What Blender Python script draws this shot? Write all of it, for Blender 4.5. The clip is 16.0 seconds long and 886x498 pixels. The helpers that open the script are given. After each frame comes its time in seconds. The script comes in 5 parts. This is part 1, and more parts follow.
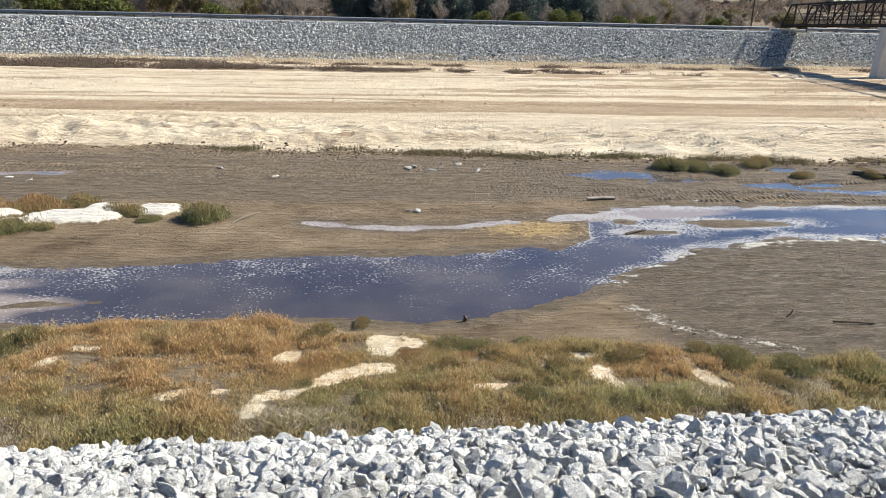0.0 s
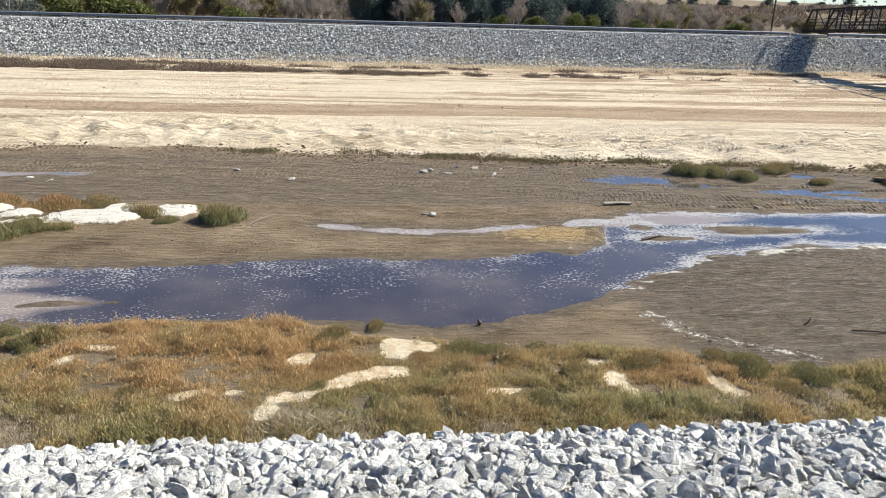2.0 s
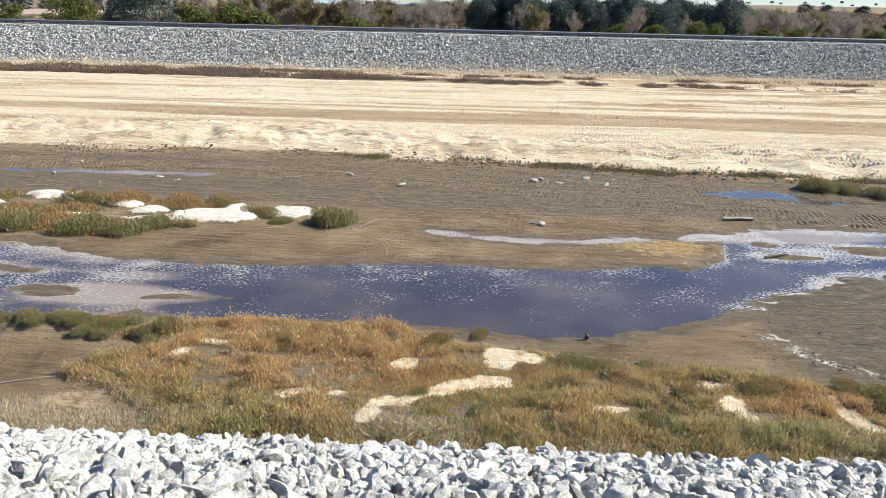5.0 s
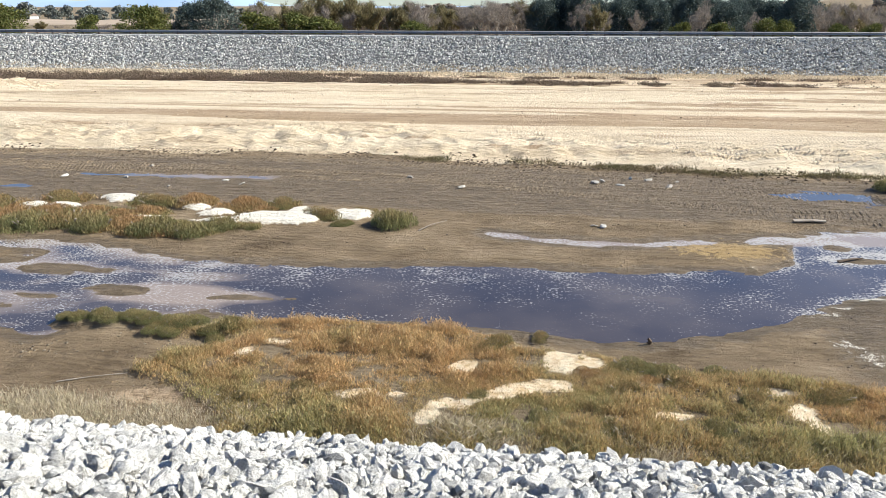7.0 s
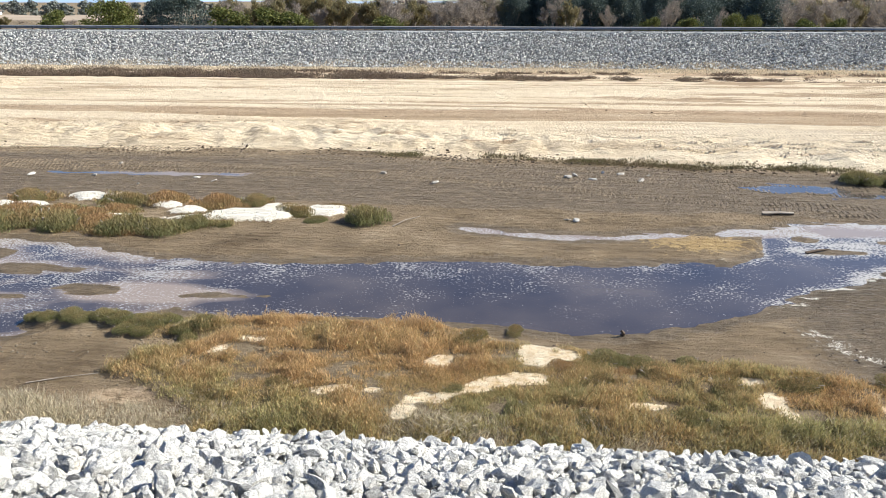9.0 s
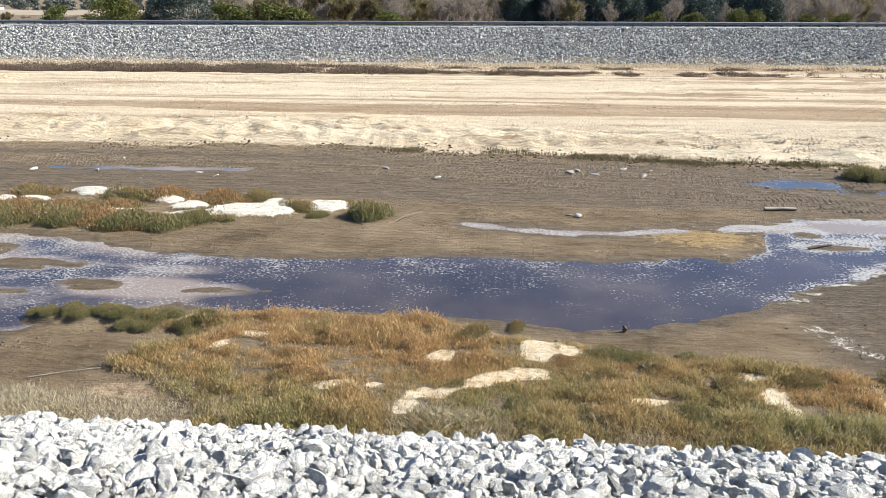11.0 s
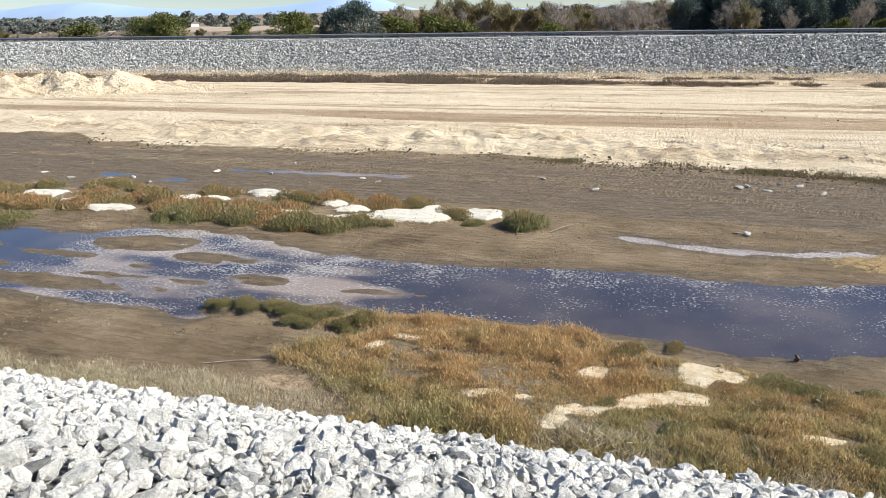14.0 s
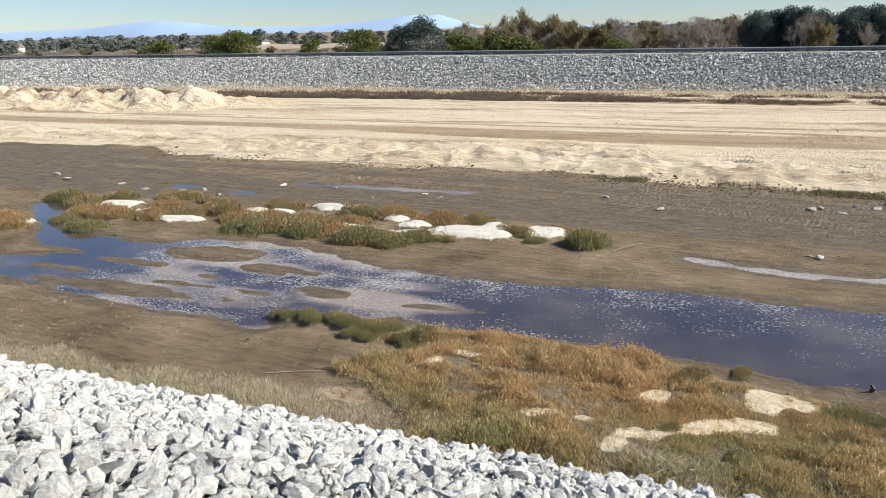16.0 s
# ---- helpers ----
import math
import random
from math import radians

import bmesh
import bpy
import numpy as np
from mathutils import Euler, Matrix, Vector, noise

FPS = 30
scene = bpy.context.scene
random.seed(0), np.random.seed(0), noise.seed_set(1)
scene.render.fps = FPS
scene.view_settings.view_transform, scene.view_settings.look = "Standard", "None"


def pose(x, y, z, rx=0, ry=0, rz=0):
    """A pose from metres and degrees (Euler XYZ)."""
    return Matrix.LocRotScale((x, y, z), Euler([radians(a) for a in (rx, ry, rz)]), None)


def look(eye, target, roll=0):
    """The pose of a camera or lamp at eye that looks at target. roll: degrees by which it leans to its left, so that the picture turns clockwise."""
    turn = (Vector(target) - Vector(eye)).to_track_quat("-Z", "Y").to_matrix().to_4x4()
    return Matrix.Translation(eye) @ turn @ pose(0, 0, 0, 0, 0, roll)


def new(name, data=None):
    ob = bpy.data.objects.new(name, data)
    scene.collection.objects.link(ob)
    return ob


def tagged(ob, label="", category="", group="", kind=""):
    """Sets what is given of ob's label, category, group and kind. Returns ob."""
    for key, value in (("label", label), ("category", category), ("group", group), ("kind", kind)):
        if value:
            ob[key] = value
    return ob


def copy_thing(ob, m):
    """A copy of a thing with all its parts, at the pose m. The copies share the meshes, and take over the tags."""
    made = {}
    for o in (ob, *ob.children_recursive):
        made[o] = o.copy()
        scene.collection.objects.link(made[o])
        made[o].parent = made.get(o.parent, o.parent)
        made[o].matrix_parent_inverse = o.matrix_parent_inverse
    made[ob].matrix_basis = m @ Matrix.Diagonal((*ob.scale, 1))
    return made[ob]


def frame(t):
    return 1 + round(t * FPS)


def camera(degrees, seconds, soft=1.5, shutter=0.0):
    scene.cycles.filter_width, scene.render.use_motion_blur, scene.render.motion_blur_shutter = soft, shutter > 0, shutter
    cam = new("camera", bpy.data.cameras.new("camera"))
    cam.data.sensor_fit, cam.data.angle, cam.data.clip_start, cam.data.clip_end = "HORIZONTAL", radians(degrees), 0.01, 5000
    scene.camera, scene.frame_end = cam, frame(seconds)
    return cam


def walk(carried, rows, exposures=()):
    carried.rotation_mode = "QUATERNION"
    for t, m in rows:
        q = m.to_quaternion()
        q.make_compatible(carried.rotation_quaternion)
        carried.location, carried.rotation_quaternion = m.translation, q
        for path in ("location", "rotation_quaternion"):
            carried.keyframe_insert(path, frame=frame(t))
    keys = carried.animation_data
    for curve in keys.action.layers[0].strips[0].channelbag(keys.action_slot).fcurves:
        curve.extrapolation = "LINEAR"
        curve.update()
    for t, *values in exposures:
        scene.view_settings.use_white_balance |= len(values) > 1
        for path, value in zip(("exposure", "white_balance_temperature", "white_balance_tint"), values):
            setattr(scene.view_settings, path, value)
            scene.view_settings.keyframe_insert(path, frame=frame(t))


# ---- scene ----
cam = camera(61.18, 16.0, soft=0.9)
EYE = 6.0
# seconds, x, y, z from the first eye, yaw, pitch, roll
ROWS = [
    (0, 0.000, -0.000, 0.000, -7.74, -18.21, -1.50),
    (0.5, -0.004, -0.012, 0.012, -7.67, -18.11, -1.75),
    (1, -0.001, -0.018, 0.018, -7.39, -18.15, -1.77),
    (1.5, 0.007, -0.012, 0.016, -6.97, -18.02, -1.81),
    (2, 0.018, 0.007, 0.006, -6.48, -17.98, -1.69),
    (2.5, 0.026, 0.033, -0.007, -5.68, -17.88, -1.66),
    (3, 0.032, 0.065, -0.022, -4.63, -17.70, -1.67),
    (3.5, 0.033, 0.102, -0.039, -2.98, -17.60, -1.50),
    (4, 0.030, 0.145, -0.058, -1.31, -17.50, -1.40),
    (4.5, 0.019, 0.185, -0.077, 0.41, -17.43, -1.43),
    (5, 0.001, 0.213, -0.092, 2.05, -17.48, -1.30),
    (6.25, -0.007, 0.217, -0.095, 5.95, -17.40, -0.62),
    (7.5, -0.016, 0.221, -0.099, 6.91, -17.32, 0.05),
    (8, -0.020, 0.215, -0.102, 5.82, -17.36, -0.02),
    (8.5, -0.012, 0.207, -0.103, 5.09, -17.48, 0.10),
    (9, -0.003, 0.206, -0.109, 4.74, -17.65, -0.07),
    (10.25, -0.002, 0.211, -0.115, 4.60, -17.85, -0.05),
    (11.5, -0.001, 0.215, -0.120, 5.56, -18.05, -0.04),
    (12, -0.010, 0.231, -0.133, 6.88, -17.83, 0.14),
    (12.5, -0.027, 0.250, -0.143, 9.38, -17.56, 0.39),
    (13, -0.047, 0.268, -0.150, 11.99, -17.46, 0.45),
    (13.5, -0.065, 0.283, -0.154, 14.72, -17.33, 0.68),
    (14, -0.078, 0.294, -0.155, 17.02, -17.11, 1.00),
    (14.5, -0.085, 0.298, -0.155, 18.83, -16.83, 1.29),
    (15, -0.088, 0.294, -0.150, 20.18, -16.36, 1.32),
    (15.5, -0.090, 0.282, -0.142, 21.17, -16.10, 1.33),
    (16, -0.093, 0.265, -0.133, 21.77, -15.81, 1.12),
]


def aim(x, y, z, yaw, pitch, roll):
    return pose(x, y, z, 0, 0, yaw) @ pose(0, 0, 0, pitch) @ pose(0, 0, 0, 0, roll) @ pose(0, 0, 0, 90)


walk(cam, [(t, aim(x, y, EYE + z, yaw, pitch, roll)) for t, x, y, z, yaw, pitch, roll in ROWS], [(0.0, 0.84), (3.0, 0.86), (5.0, 0.90), (12.0, 0.92), (13.5, 0.86), (15.0, 0.70), (16.0, 0.68)])

# ---- world and sun ----
SUN_TO = Vector((1.4, 0.2, 1.0)).normalized()
world = bpy.data.worlds.new("sky")
scene.world = world
world.use_nodes = True
wn = world.node_tree.nodes
sky = wn.new("ShaderNodeTexSky")
sky.sky_type = "NISHITA"
sky.sun_disc = False
sky.sun_elevation = math.asin(SUN_TO.z)
sky.sun_rotation = math.atan2(SUN_TO.x, SUN_TO.y)
sky.air_density, sky.dust_density, sky.ozone_density = 1.0, 0.0, 4.0
tint = wn.new("ShaderNodeMix")
tint.data_type, tint.blend_type = "RGBA", "MULTIPLY"
tint.inputs[0].default_value = 1.0
tint.inputs[7].default_value = (0.84, 0.92, 1.08, 1)
world.node_tree.links.new(sky.outputs[0], tint.inputs[6])
world.node_tree.links.new(tint.outputs[2], wn["Background"].inputs[0])
wn["Background"].inputs[1].default_value = 0.067
sun = new("sun", bpy.data.lights.new("sun", "SUN"))
sun.data.energy, sun.data.angle, sun.data.color = 5.0, radians(0.53), (1.0, 0.965, 0.865)
sun.matrix_world = look((60, -20, 60), Vector((60, -20, 60)) - SUN_TO)


# ---- materials ----
def material(name, rough=0.8, metal=0.0, spec=0.4):
    m = bpy.data.materials.new(name)
    m.use_nodes = True
    b = m.node_tree.nodes["Principled BSDF"]
    b.inputs["Roughness"].default_value = rough
    b.inputs["Metallic"].default_value = metal
    b.inputs["Specular IOR Level"].default_value = spec
    return m, m.node_tree.nodes, m.node_tree.links, b


def place(nodes, links, scale=(1, 1, 1), kind="Object"):
    tc, mp = nodes.new("ShaderNodeTexCoord"), nodes.new("ShaderNodeMapping")
    mp.inputs["Scale"].default_value = scale
    links.new(tc.outputs[kind], mp.inputs[0])
    return mp.outputs[0]


def noise_tex(nodes, links, where, scale, detail=4, rough=0.55):
    n = nodes.new("ShaderNodeTexNoise")
    n.inputs["Scale"].default_value, n.inputs["Detail"].default_value, n.inputs["Roughness"].default_value = scale, detail, rough
    links.new(where, n.inputs["Vector"])
    return n.outputs["Fac"]


def ramp(nodes, links, fac, stops):
    r = nodes.new("ShaderNodeValToRGB")
    el = r.color_ramp.elements
    while len(el) < len(stops):
        el.new(0.5)
    for e, (p, c) in zip(el, stops):
        e.position, e.color = p, (*c, 1) if len(c) == 3 else c
    links.new(fac, r.inputs[0])
    return r.outputs[0]


def mix(nodes, links, fac, a, b, mode="MIX"):
    n = nodes.new("ShaderNodeMix")
    n.data_type, n.blend_type = "RGBA", mode
    for socket, v in ((n.inputs[0], fac), (n.inputs[6], a), (n.inputs[7], b)):
        if isinstance(v, (int, float)):
            socket.default_value = v
        elif isinstance(v, tuple):
            socket.default_value = (*v, 1)
        else:
            links.new(v, socket)
    return n.outputs[2]


def sums(nodes, links, op, a, b):
    n = nodes.new("ShaderNodeMath")
    n.operation = op
    n.use_clamp = False
    for socket, v in ((n.inputs[0], a), (n.inputs[1], b)):
        if isinstance(v, (int, float)):
            socket.default_value = v
        else:
            links.new(v, socket)
    return n.outputs[0]


def attr(nodes, name):
    n = nodes.new("ShaderNodeAttribute")
    n.attribute_name = name
    return n.outputs["Fac"]


def bump(nodes, links, b, height, strength=0.4, distance=0.02):
    n = nodes.new("ShaderNodeBump")
    n.inputs["Strength"].default_value, n.inputs["Distance"].default_value = strength, distance
    links.new(height, n.inputs["Height"])
    links.new(n.outputs[0], b.inputs["Normal"])


def grained(name, stops, scale, rough=0.85, fine=8.0, relief=0.3, depth=0.02, spread="none", metal=0.0, spec=0.3):
    """A surface whose colour runs over stops by a noise and, for many alike pieces, by a random value of each piece."""
    m, n, l, b = material(name, rough, metal, spec)
    where = place(n, l)
    big, small = noise_tex(n, l, where, scale), noise_tex(n, l, where, scale * fine, 6, 0.65)
    fac = sums(n, l, "ADD", sums(n, l, "MULTIPLY", big, 0.55), sums(n, l, "MULTIPLY", small, 0.45))
    if spread != "none":
        if spread == "island":
            r = n.new("ShaderNodeNewGeometry").outputs["Random Per Island"]
        else:
            r = n.new("ShaderNodeObjectInfo").outputs["Random"]
        fac = sums(n, l, "ADD", sums(n, l, "MULTIPLY", fac, 0.5), sums(n, l, "MULTIPLY", r, 0.5))
    l.new(ramp(n, l, fac, stops), b.inputs["Base Color"])
    bump(n, l, b, small, relief, depth)
    return m


STONE_STOPS = [(0.12, (0.24, 0.24, 0.235)), (0.20, (0.52, 0.515, 0.50)), (0.30, (0.80, 0.785, 0.75)), (0.82, (0.88, 0.865, 0.825)), (0.93, (0.70, 0.60, 0.46))]


def stone_material(name, spread, stops=STONE_STOPS, k=1.0):
    m, n, l, b = material(name, 0.82, 0, 0.3)
    where = place(n, l)
    if spread == "island":
        r = n.new("ShaderNodeNewGeometry").outputs["Random Per Island"]
    else:
        r = n.new("ShaderNodeObjectInfo").outputs["Random"]
    add = n.new("ShaderNodeVectorMath")
    add.operation = "ADD"
    comb = n.new("ShaderNodeCombineXYZ")
    for i in range(3):
        l.new(sums(n, l, "MULTIPLY", r, 37.0 + 11 * i), comb.inputs[i])
    l.new(where, add.inputs[0])
    l.new(comb.outputs[0], add.inputs[1])
    w = add.outputs[0]
    big, small = noise_tex(n, l, w, 3.0 * k, 3), noise_tex(n, l, w, 34 * k, 6, 0.75)
    base = ramp(n, l, sums(n, l, "ADD", sums(n, l, "MULTIPLY", r, 0.7), sums(n, l, "MULTIPLY", big, 0.3)), stops)
    warped = noise_tex(n, l, w, 9.0 * k, 8, 0.8)
    veins = ramp(n, l, warped, [(0.34, (0.26, 0.27, 0.28)), (0.42, (0.86, 0.86, 0.85)), (0.52, (1.06, 1.05, 1.03)), (0.57, (0.50, 0.50, 0.49)), (0.62, (1.06, 1.05, 1.03))])
    col = mix(n, l, 0.6, base, veins, "MULTIPLY")
    specks = ramp(n, l, small, [(0.32, (0.55, 0.56, 0.58)), (0.5, (1, 1, 1)), (0.7, (1.08, 1.06, 1.02))])
    l.new(mix(n, l, 0.5, col, specks, "MULTIPLY"), b.inputs["Base Color"])
    bump(n, l, b, sums(n, l, "ADD", small, sums(n, l, "MULTIPLY", warped, 1.5)), 0.9, 0.05)
    return m


STONE_PART = stone_material("granite_stone", "object", STONE_STOPS, 0.17)
STONE_STUFF = stone_material("granite_stones", "island")
STONE_FAR = stone_material("grey_levee_stones", "island", [(0.14, (0.25, 0.255, 0.25)), (0.32, (0.50, 0.505, 0.49)), (0.55, (0.64, 0.64, 0.615)), (0.8, (0.75, 0.745, 0.71)), (0.92, (0.48, 0.44, 0.38))])


def ground_material():
    m, n, l, b = material("river_bed", 0.9, 0, 0.16)
    w = place(n, l)
    stretched = place(n, l, (0.25, 1.6, 1))
    n1, n2, n3 = noise_tex(n, l, w, 0.5, 5), noise_tex(n, l, w, 5.0, 6, 0.65), noise_tex(n, l, w, 34, 4, 0.7)
    streak = sums(n, l, "ADD", sums(n, l, "MULTIPLY", noise_tex(n, l, stretched, 0.9, 5, 0.6), 0.45), sums(n, l, "MULTIPLY", noise_tex(n, l, place(n, l, (0.05, 0.45, 1)), 1.0, 6, 0.6), 0.55))
    grain = sums(n, l, "ADD", sums(n, l, "MULTIPLY", n2, 0.6), sums(n, l, "MULTIPLY", n3, 0.4))
    rills = noise_tex(n, l, place(n, l, (0.9, 2.6, 1)), 1.9, 7, 0.68)
    turned = n.new("ShaderNodeMapping")
    turned.inputs["Rotation"].default_value = (0, 0, radians(28))
    turned.inputs["Scale"].default_value = (0.4, 2.4, 1)
    l.new(w, turned.inputs[0])
    flow = noise_tex(n, l, turned.outputs[0], 1.7, 5, 0.62)
    rills = sums(n, l, "ADD", sums(n, l, "MULTIPLY", rills, 0.5), sums(n, l, "MULTIPLY", flow, 0.5))
    ridges = noise_tex(n, l, turned.outputs[0], 5.5, 4, 0.66)
    mud = ramp(n, l, sums(n, l, "ADD", sums(n, l, "ADD", sums(n, l, "MULTIPLY", n1, 0.5), sums(n, l, "MULTIPLY", rills, 0.35)), sums(n, l, "MULTIPLY", grain, 0.15)),
               [(0.34, (0.085, 0.06, 0.034)), (0.45, (0.195, 0.142, 0.087)), (0.54, (0.275, 0.206, 0.13)), (0.66, (0.42, 0.325, 0.22))])
    wetmud = ramp(n, l, sums(n, l, "ADD", sums(n, l, "MULTIPLY", grain, 0.5), sums(n, l, "MULTIPLY", rills, 0.5)), [(0.36, (0.085, 0.062, 0.038)), (0.5, (0.18, 0.136, 0.088)), (0.64, (0.31, 0.24, 0.162))])
    sand = ramp(n, l, sums(n, l, "ADD", sums(n, l, "MULTIPLY", streak, 0.72), sums(n, l, "MULTIPLY", grain, 0.28)),
                [(0.35, (0.27, 0.19, 0.115)), (0.415, (0.50, 0.39, 0.265)), (0.465, (0.67, 0.54, 0.37)), (0.58, (0.79, 0.675, 0.50))])
    brown = ramp(n, l, sums(n, l, "ADD", sums(n, l, "MULTIPLY", grain, 0.5), sums(n, l, "MULTIPLY", streak, 0.5)), [(0.36, (0.24, 0.165, 0.095)), (0.5, (0.44, 0.32, 0.205)), (0.64, (0.58, 0.45, 0.31))])
    salt = ramp(n, l, grain, [(0.3, (0.82, 0.75, 0.62)), (0.7, (0.91, 0.86, 0.75))])
    algae = ramp(n, l, grain, [(0.3, (0.30, 0.19, 0.08)), (0.7, (0.52, 0.38, 0.19))])
    dirt = ramp(n, l, sums(n, l, "ADD", sums(n, l, "MULTIPLY", n1, 0.5), sums(n, l, "MULTIPLY", n2, 0.5)),
                [(0.3, (0.12, 0.095, 0.06)), (0.5, (0.22, 0.17, 0.11)), (0.7, (0.34, 0.27, 0.18))])
    broken = sums(n, l, "ADD", sums(n, l, "MULTIPLY", grain, 1.4), -0.7)

    def edge(name, k=1.0):
        s = n.new("ShaderNodeMapRange")
        s.interpolation_type = "SMOOTHSTEP"
        s.inputs[1].default_value, s.inputs[2].default_value = 0.38, 0.62
        l.new(sums(n, l, "ADD", attr(n, name), sums(n, l, "MULTIPLY", broken, k)), s.inputs[0])
        return s.outputs[0]

    col = mix(n, l, edge("wet"), mud, wetmud)
    swirl = ramp(n, l, ridges, [(0.55, (0, 0, 0)), (0.66, (1, 1, 1))])
    col = mix(n, l, sums(n, l, "MULTIPLY", sums(n, l, "MULTIPLY", swirl, attr(n, "ridged")), 0.5), col, (0.46, 0.40, 0.33))
    col = mix(n, l, edge("algae", 2.6), col, algae)
    col = mix(n, l, edge("sand"), col, sand)
    col = mix(n, l, edge("brown", 1.7), col, brown)
    col = mix(n, l, edge("salt", 1.8), col, salt)
    col = mix(n, l, edge("cream", 1.3), col, ramp(n, l, sums(n, l, "ADD", sums(n, l, "MULTIPLY", n2, 0.7), sums(n, l, "MULTIPLY", n1, 0.3)), [(0.36, (0.64, 0.45, 0.24)), (0.47, (0.78, 0.62, 0.41)), (0.6, (0.88, 0.77, 0.58))]))
    col = mix(n, l, edge("land"), col, dirt)
    # dark grey paints the shade between riprap stones into the ground
    col = mix(n, l, edge("rubble", 0.5), col, ramp(n, l, grain, [(0.3, (0.14, 0.14, 0.14)), (0.7, (0.25, 0.245, 0.235))]))
    l.new(col, b.inputs["Base Color"])
    rr = n.new("ShaderNodeMapRange")
    rr.inputs[3].default_value, rr.inputs[4].default_value = 0.94, 0.6
    l.new(edge("wet"), rr.inputs[0])
    l.new(rr.outputs[0], b.inputs["Roughness"])
    bump(n, l, b, sums(n, l, "ADD", sums(n, l, "ADD", sums(n, l, "MULTIPLY", rills, 2.4), sums(n, l, "MULTIPLY", sums(n, l, "MULTIPLY", ridges, attr(n, "ridged")), 1.6)), sums(n, l, "MULTIPLY", grain, 0.8)), 1.0, 0.16)
    return m


GROUND = ground_material()


def water_material():
    m, n, l, b = material("shallow_water", 0.06, 0, 0.75)
    w = place(n, l)
    long_way = place(n, l, (0.85, 1.0, 1))
    murk = noise_tex(n, l, w, 0.35, 4)
    deep = ramp(n, l, murk, [(0.3, (0.030, 0.024, 0.026)), (0.55, (0.075, 0.060, 0.054)), (0.75, (0.125, 0.100, 0.082))])
    flecks = noise_tex(n, l, long_way, 17.0, 4, 0.7)
    patches = noise_tex(n, l, long_way, 0.8, 4, 0.6)
    strength = sums(n, l, "ADD", sums(n, l, "ADD", flecks, sums(n, l, "MULTIPLY", patches, 0.42)), sums(n, l, "MULTIPLY", attr(n, "foam"), 0.32))
    foam = ramp(n, l, sums(n, l, "MULTIPLY", strength, 0.95), [(0.90, (0, 0, 0)), (0.94, (1, 1, 1))])
    film = ramp(n, l, sums(n, l, "ADD", attr(n, "film"), sums(n, l, "MULTIPLY", patches, 0.3)), [(0.42, (0, 0, 0)), (0.85, (1, 1, 1))])
    col = mix(n, l, film, deep, (0.30, 0.235, 0.185))
    col = mix(n, l, foam, col, (0.35, 0.34, 0.33))
    l.new(col, b.inputs["Base Color"])
    l.new(mix(n, l, foam, mix(n, l, film, (0.05, 0.05, 0.05), (0.25, 0.25, 0.25)), (0.85, 0.85, 0.85)), b.inputs["Roughness"])
    ripple = noise_tex(n, l, w, 7.0, 3)
    bump(n, l, b, ripple, 0.06, 0.02)
    return m


WATER = water_material()


def plant_material(name, dry, green, through_light=0.4, straw_share=0.0):
    """Stems and leaves whose colour runs from dry to green by the plant's own tone, and a little by each stem; some light passes through them."""
    m, n, l, b = material(name, 0.75, 0, 0.2)
    r = n.new("ShaderNodeNewGeometry").outputs["Random Per Island"]
    tone = attr(n, "tone")
    straw = tuple(straw_share * c for c in (0.62, 0.50, 0.33))
    d = ramp(n, l, r, [(0.0, tuple(0.5 * c for c in dry)), (0.4, dry), (0.78, tuple(1.3 * c for c in dry)), (1.0, tuple(0.5 * c + q for c, q in zip(dry, straw)))])
    g = ramp(n, l, r, [(0.0, tuple(0.5 * c for c in green)), (0.4, green), (0.78, tuple(1.3 * c for c in green)), (1.0, tuple(0.5 * c + q for c, q in zip(green, straw)))])
    col = mix(n, l, tone, d, g)
    l.new(col, b.inputs["Base Color"])
    t, both = n.new("ShaderNodeBsdfTranslucent"), n.new("ShaderNodeMixShader")
    both.inputs[0].default_value = through_light
    l.new(col, t.inputs[0])
    l.new(b.outputs[0], both.inputs[1])
    l.new(t.outputs[0], both.inputs[2])
    l.new(both.outputs[0], n["Material Output"].inputs[0])
    return m


PICKLEWEED = plant_material("pickleweed_stems", (0.56, 0.375, 0.19), (0.36, 0.345, 0.16), 0.4, 0.28)
DRY_GRASS = plant_material("dry_grass_stems", (0.60, 0.52, 0.40), (0.44, 0.41, 0.25), 0.4, 0.6)
STRAW = plant_material("pale_straw_stems", (0.66, 0.56, 0.42), (0.50, 0.44, 0.30), 0.4, 0.5)
EDGE_WEED = plant_material("dark_edge_weeds", (0.20, 0.145, 0.09), (0.15, 0.14, 0.06), 0.3, 0.3)
BROWN_SCRUB = plant_material("brown_scrub_stems", (0.21, 0.15, 0.115), (0.19, 0.155, 0.11), 0.35, 0.2)
SHRUB_SHOOTS = plant_material("shrub_shoots", (0.42, 0.255, 0.125), (0.21, 0.215, 0.095), 0.34, 0.2)
# far town leaves: distance haze is mixed into this paler, greyer green
LEAVES_TOWN = plant_material("haze_painted_leaves", (0.22, 0.225, 0.20), (0.185, 0.21, 0.185), 0.3)
# dark evergreen colour, lifted slightly towards blue to hold some haze
LEAVES_DARK = plant_material("dark_evergreen_leaves", (0.105, 0.125, 0.11), (0.075, 0.11, 0.10), 0.25)
LEAVES_GREEN = plant_material("bright_green_leaves", (0.17, 0.165, 0.05), (0.095, 0.12, 0.035), 0.3)
LEAVES_OLIVE = plant_material("olive_leaves", (0.28, 0.215, 0.115), (0.20, 0.19, 0.095), 0.35)
TWIGS = plant_material("bare_grey_twigs", (0.33, 0.265, 0.215), (0.30, 0.27, 0.23), 0.3)
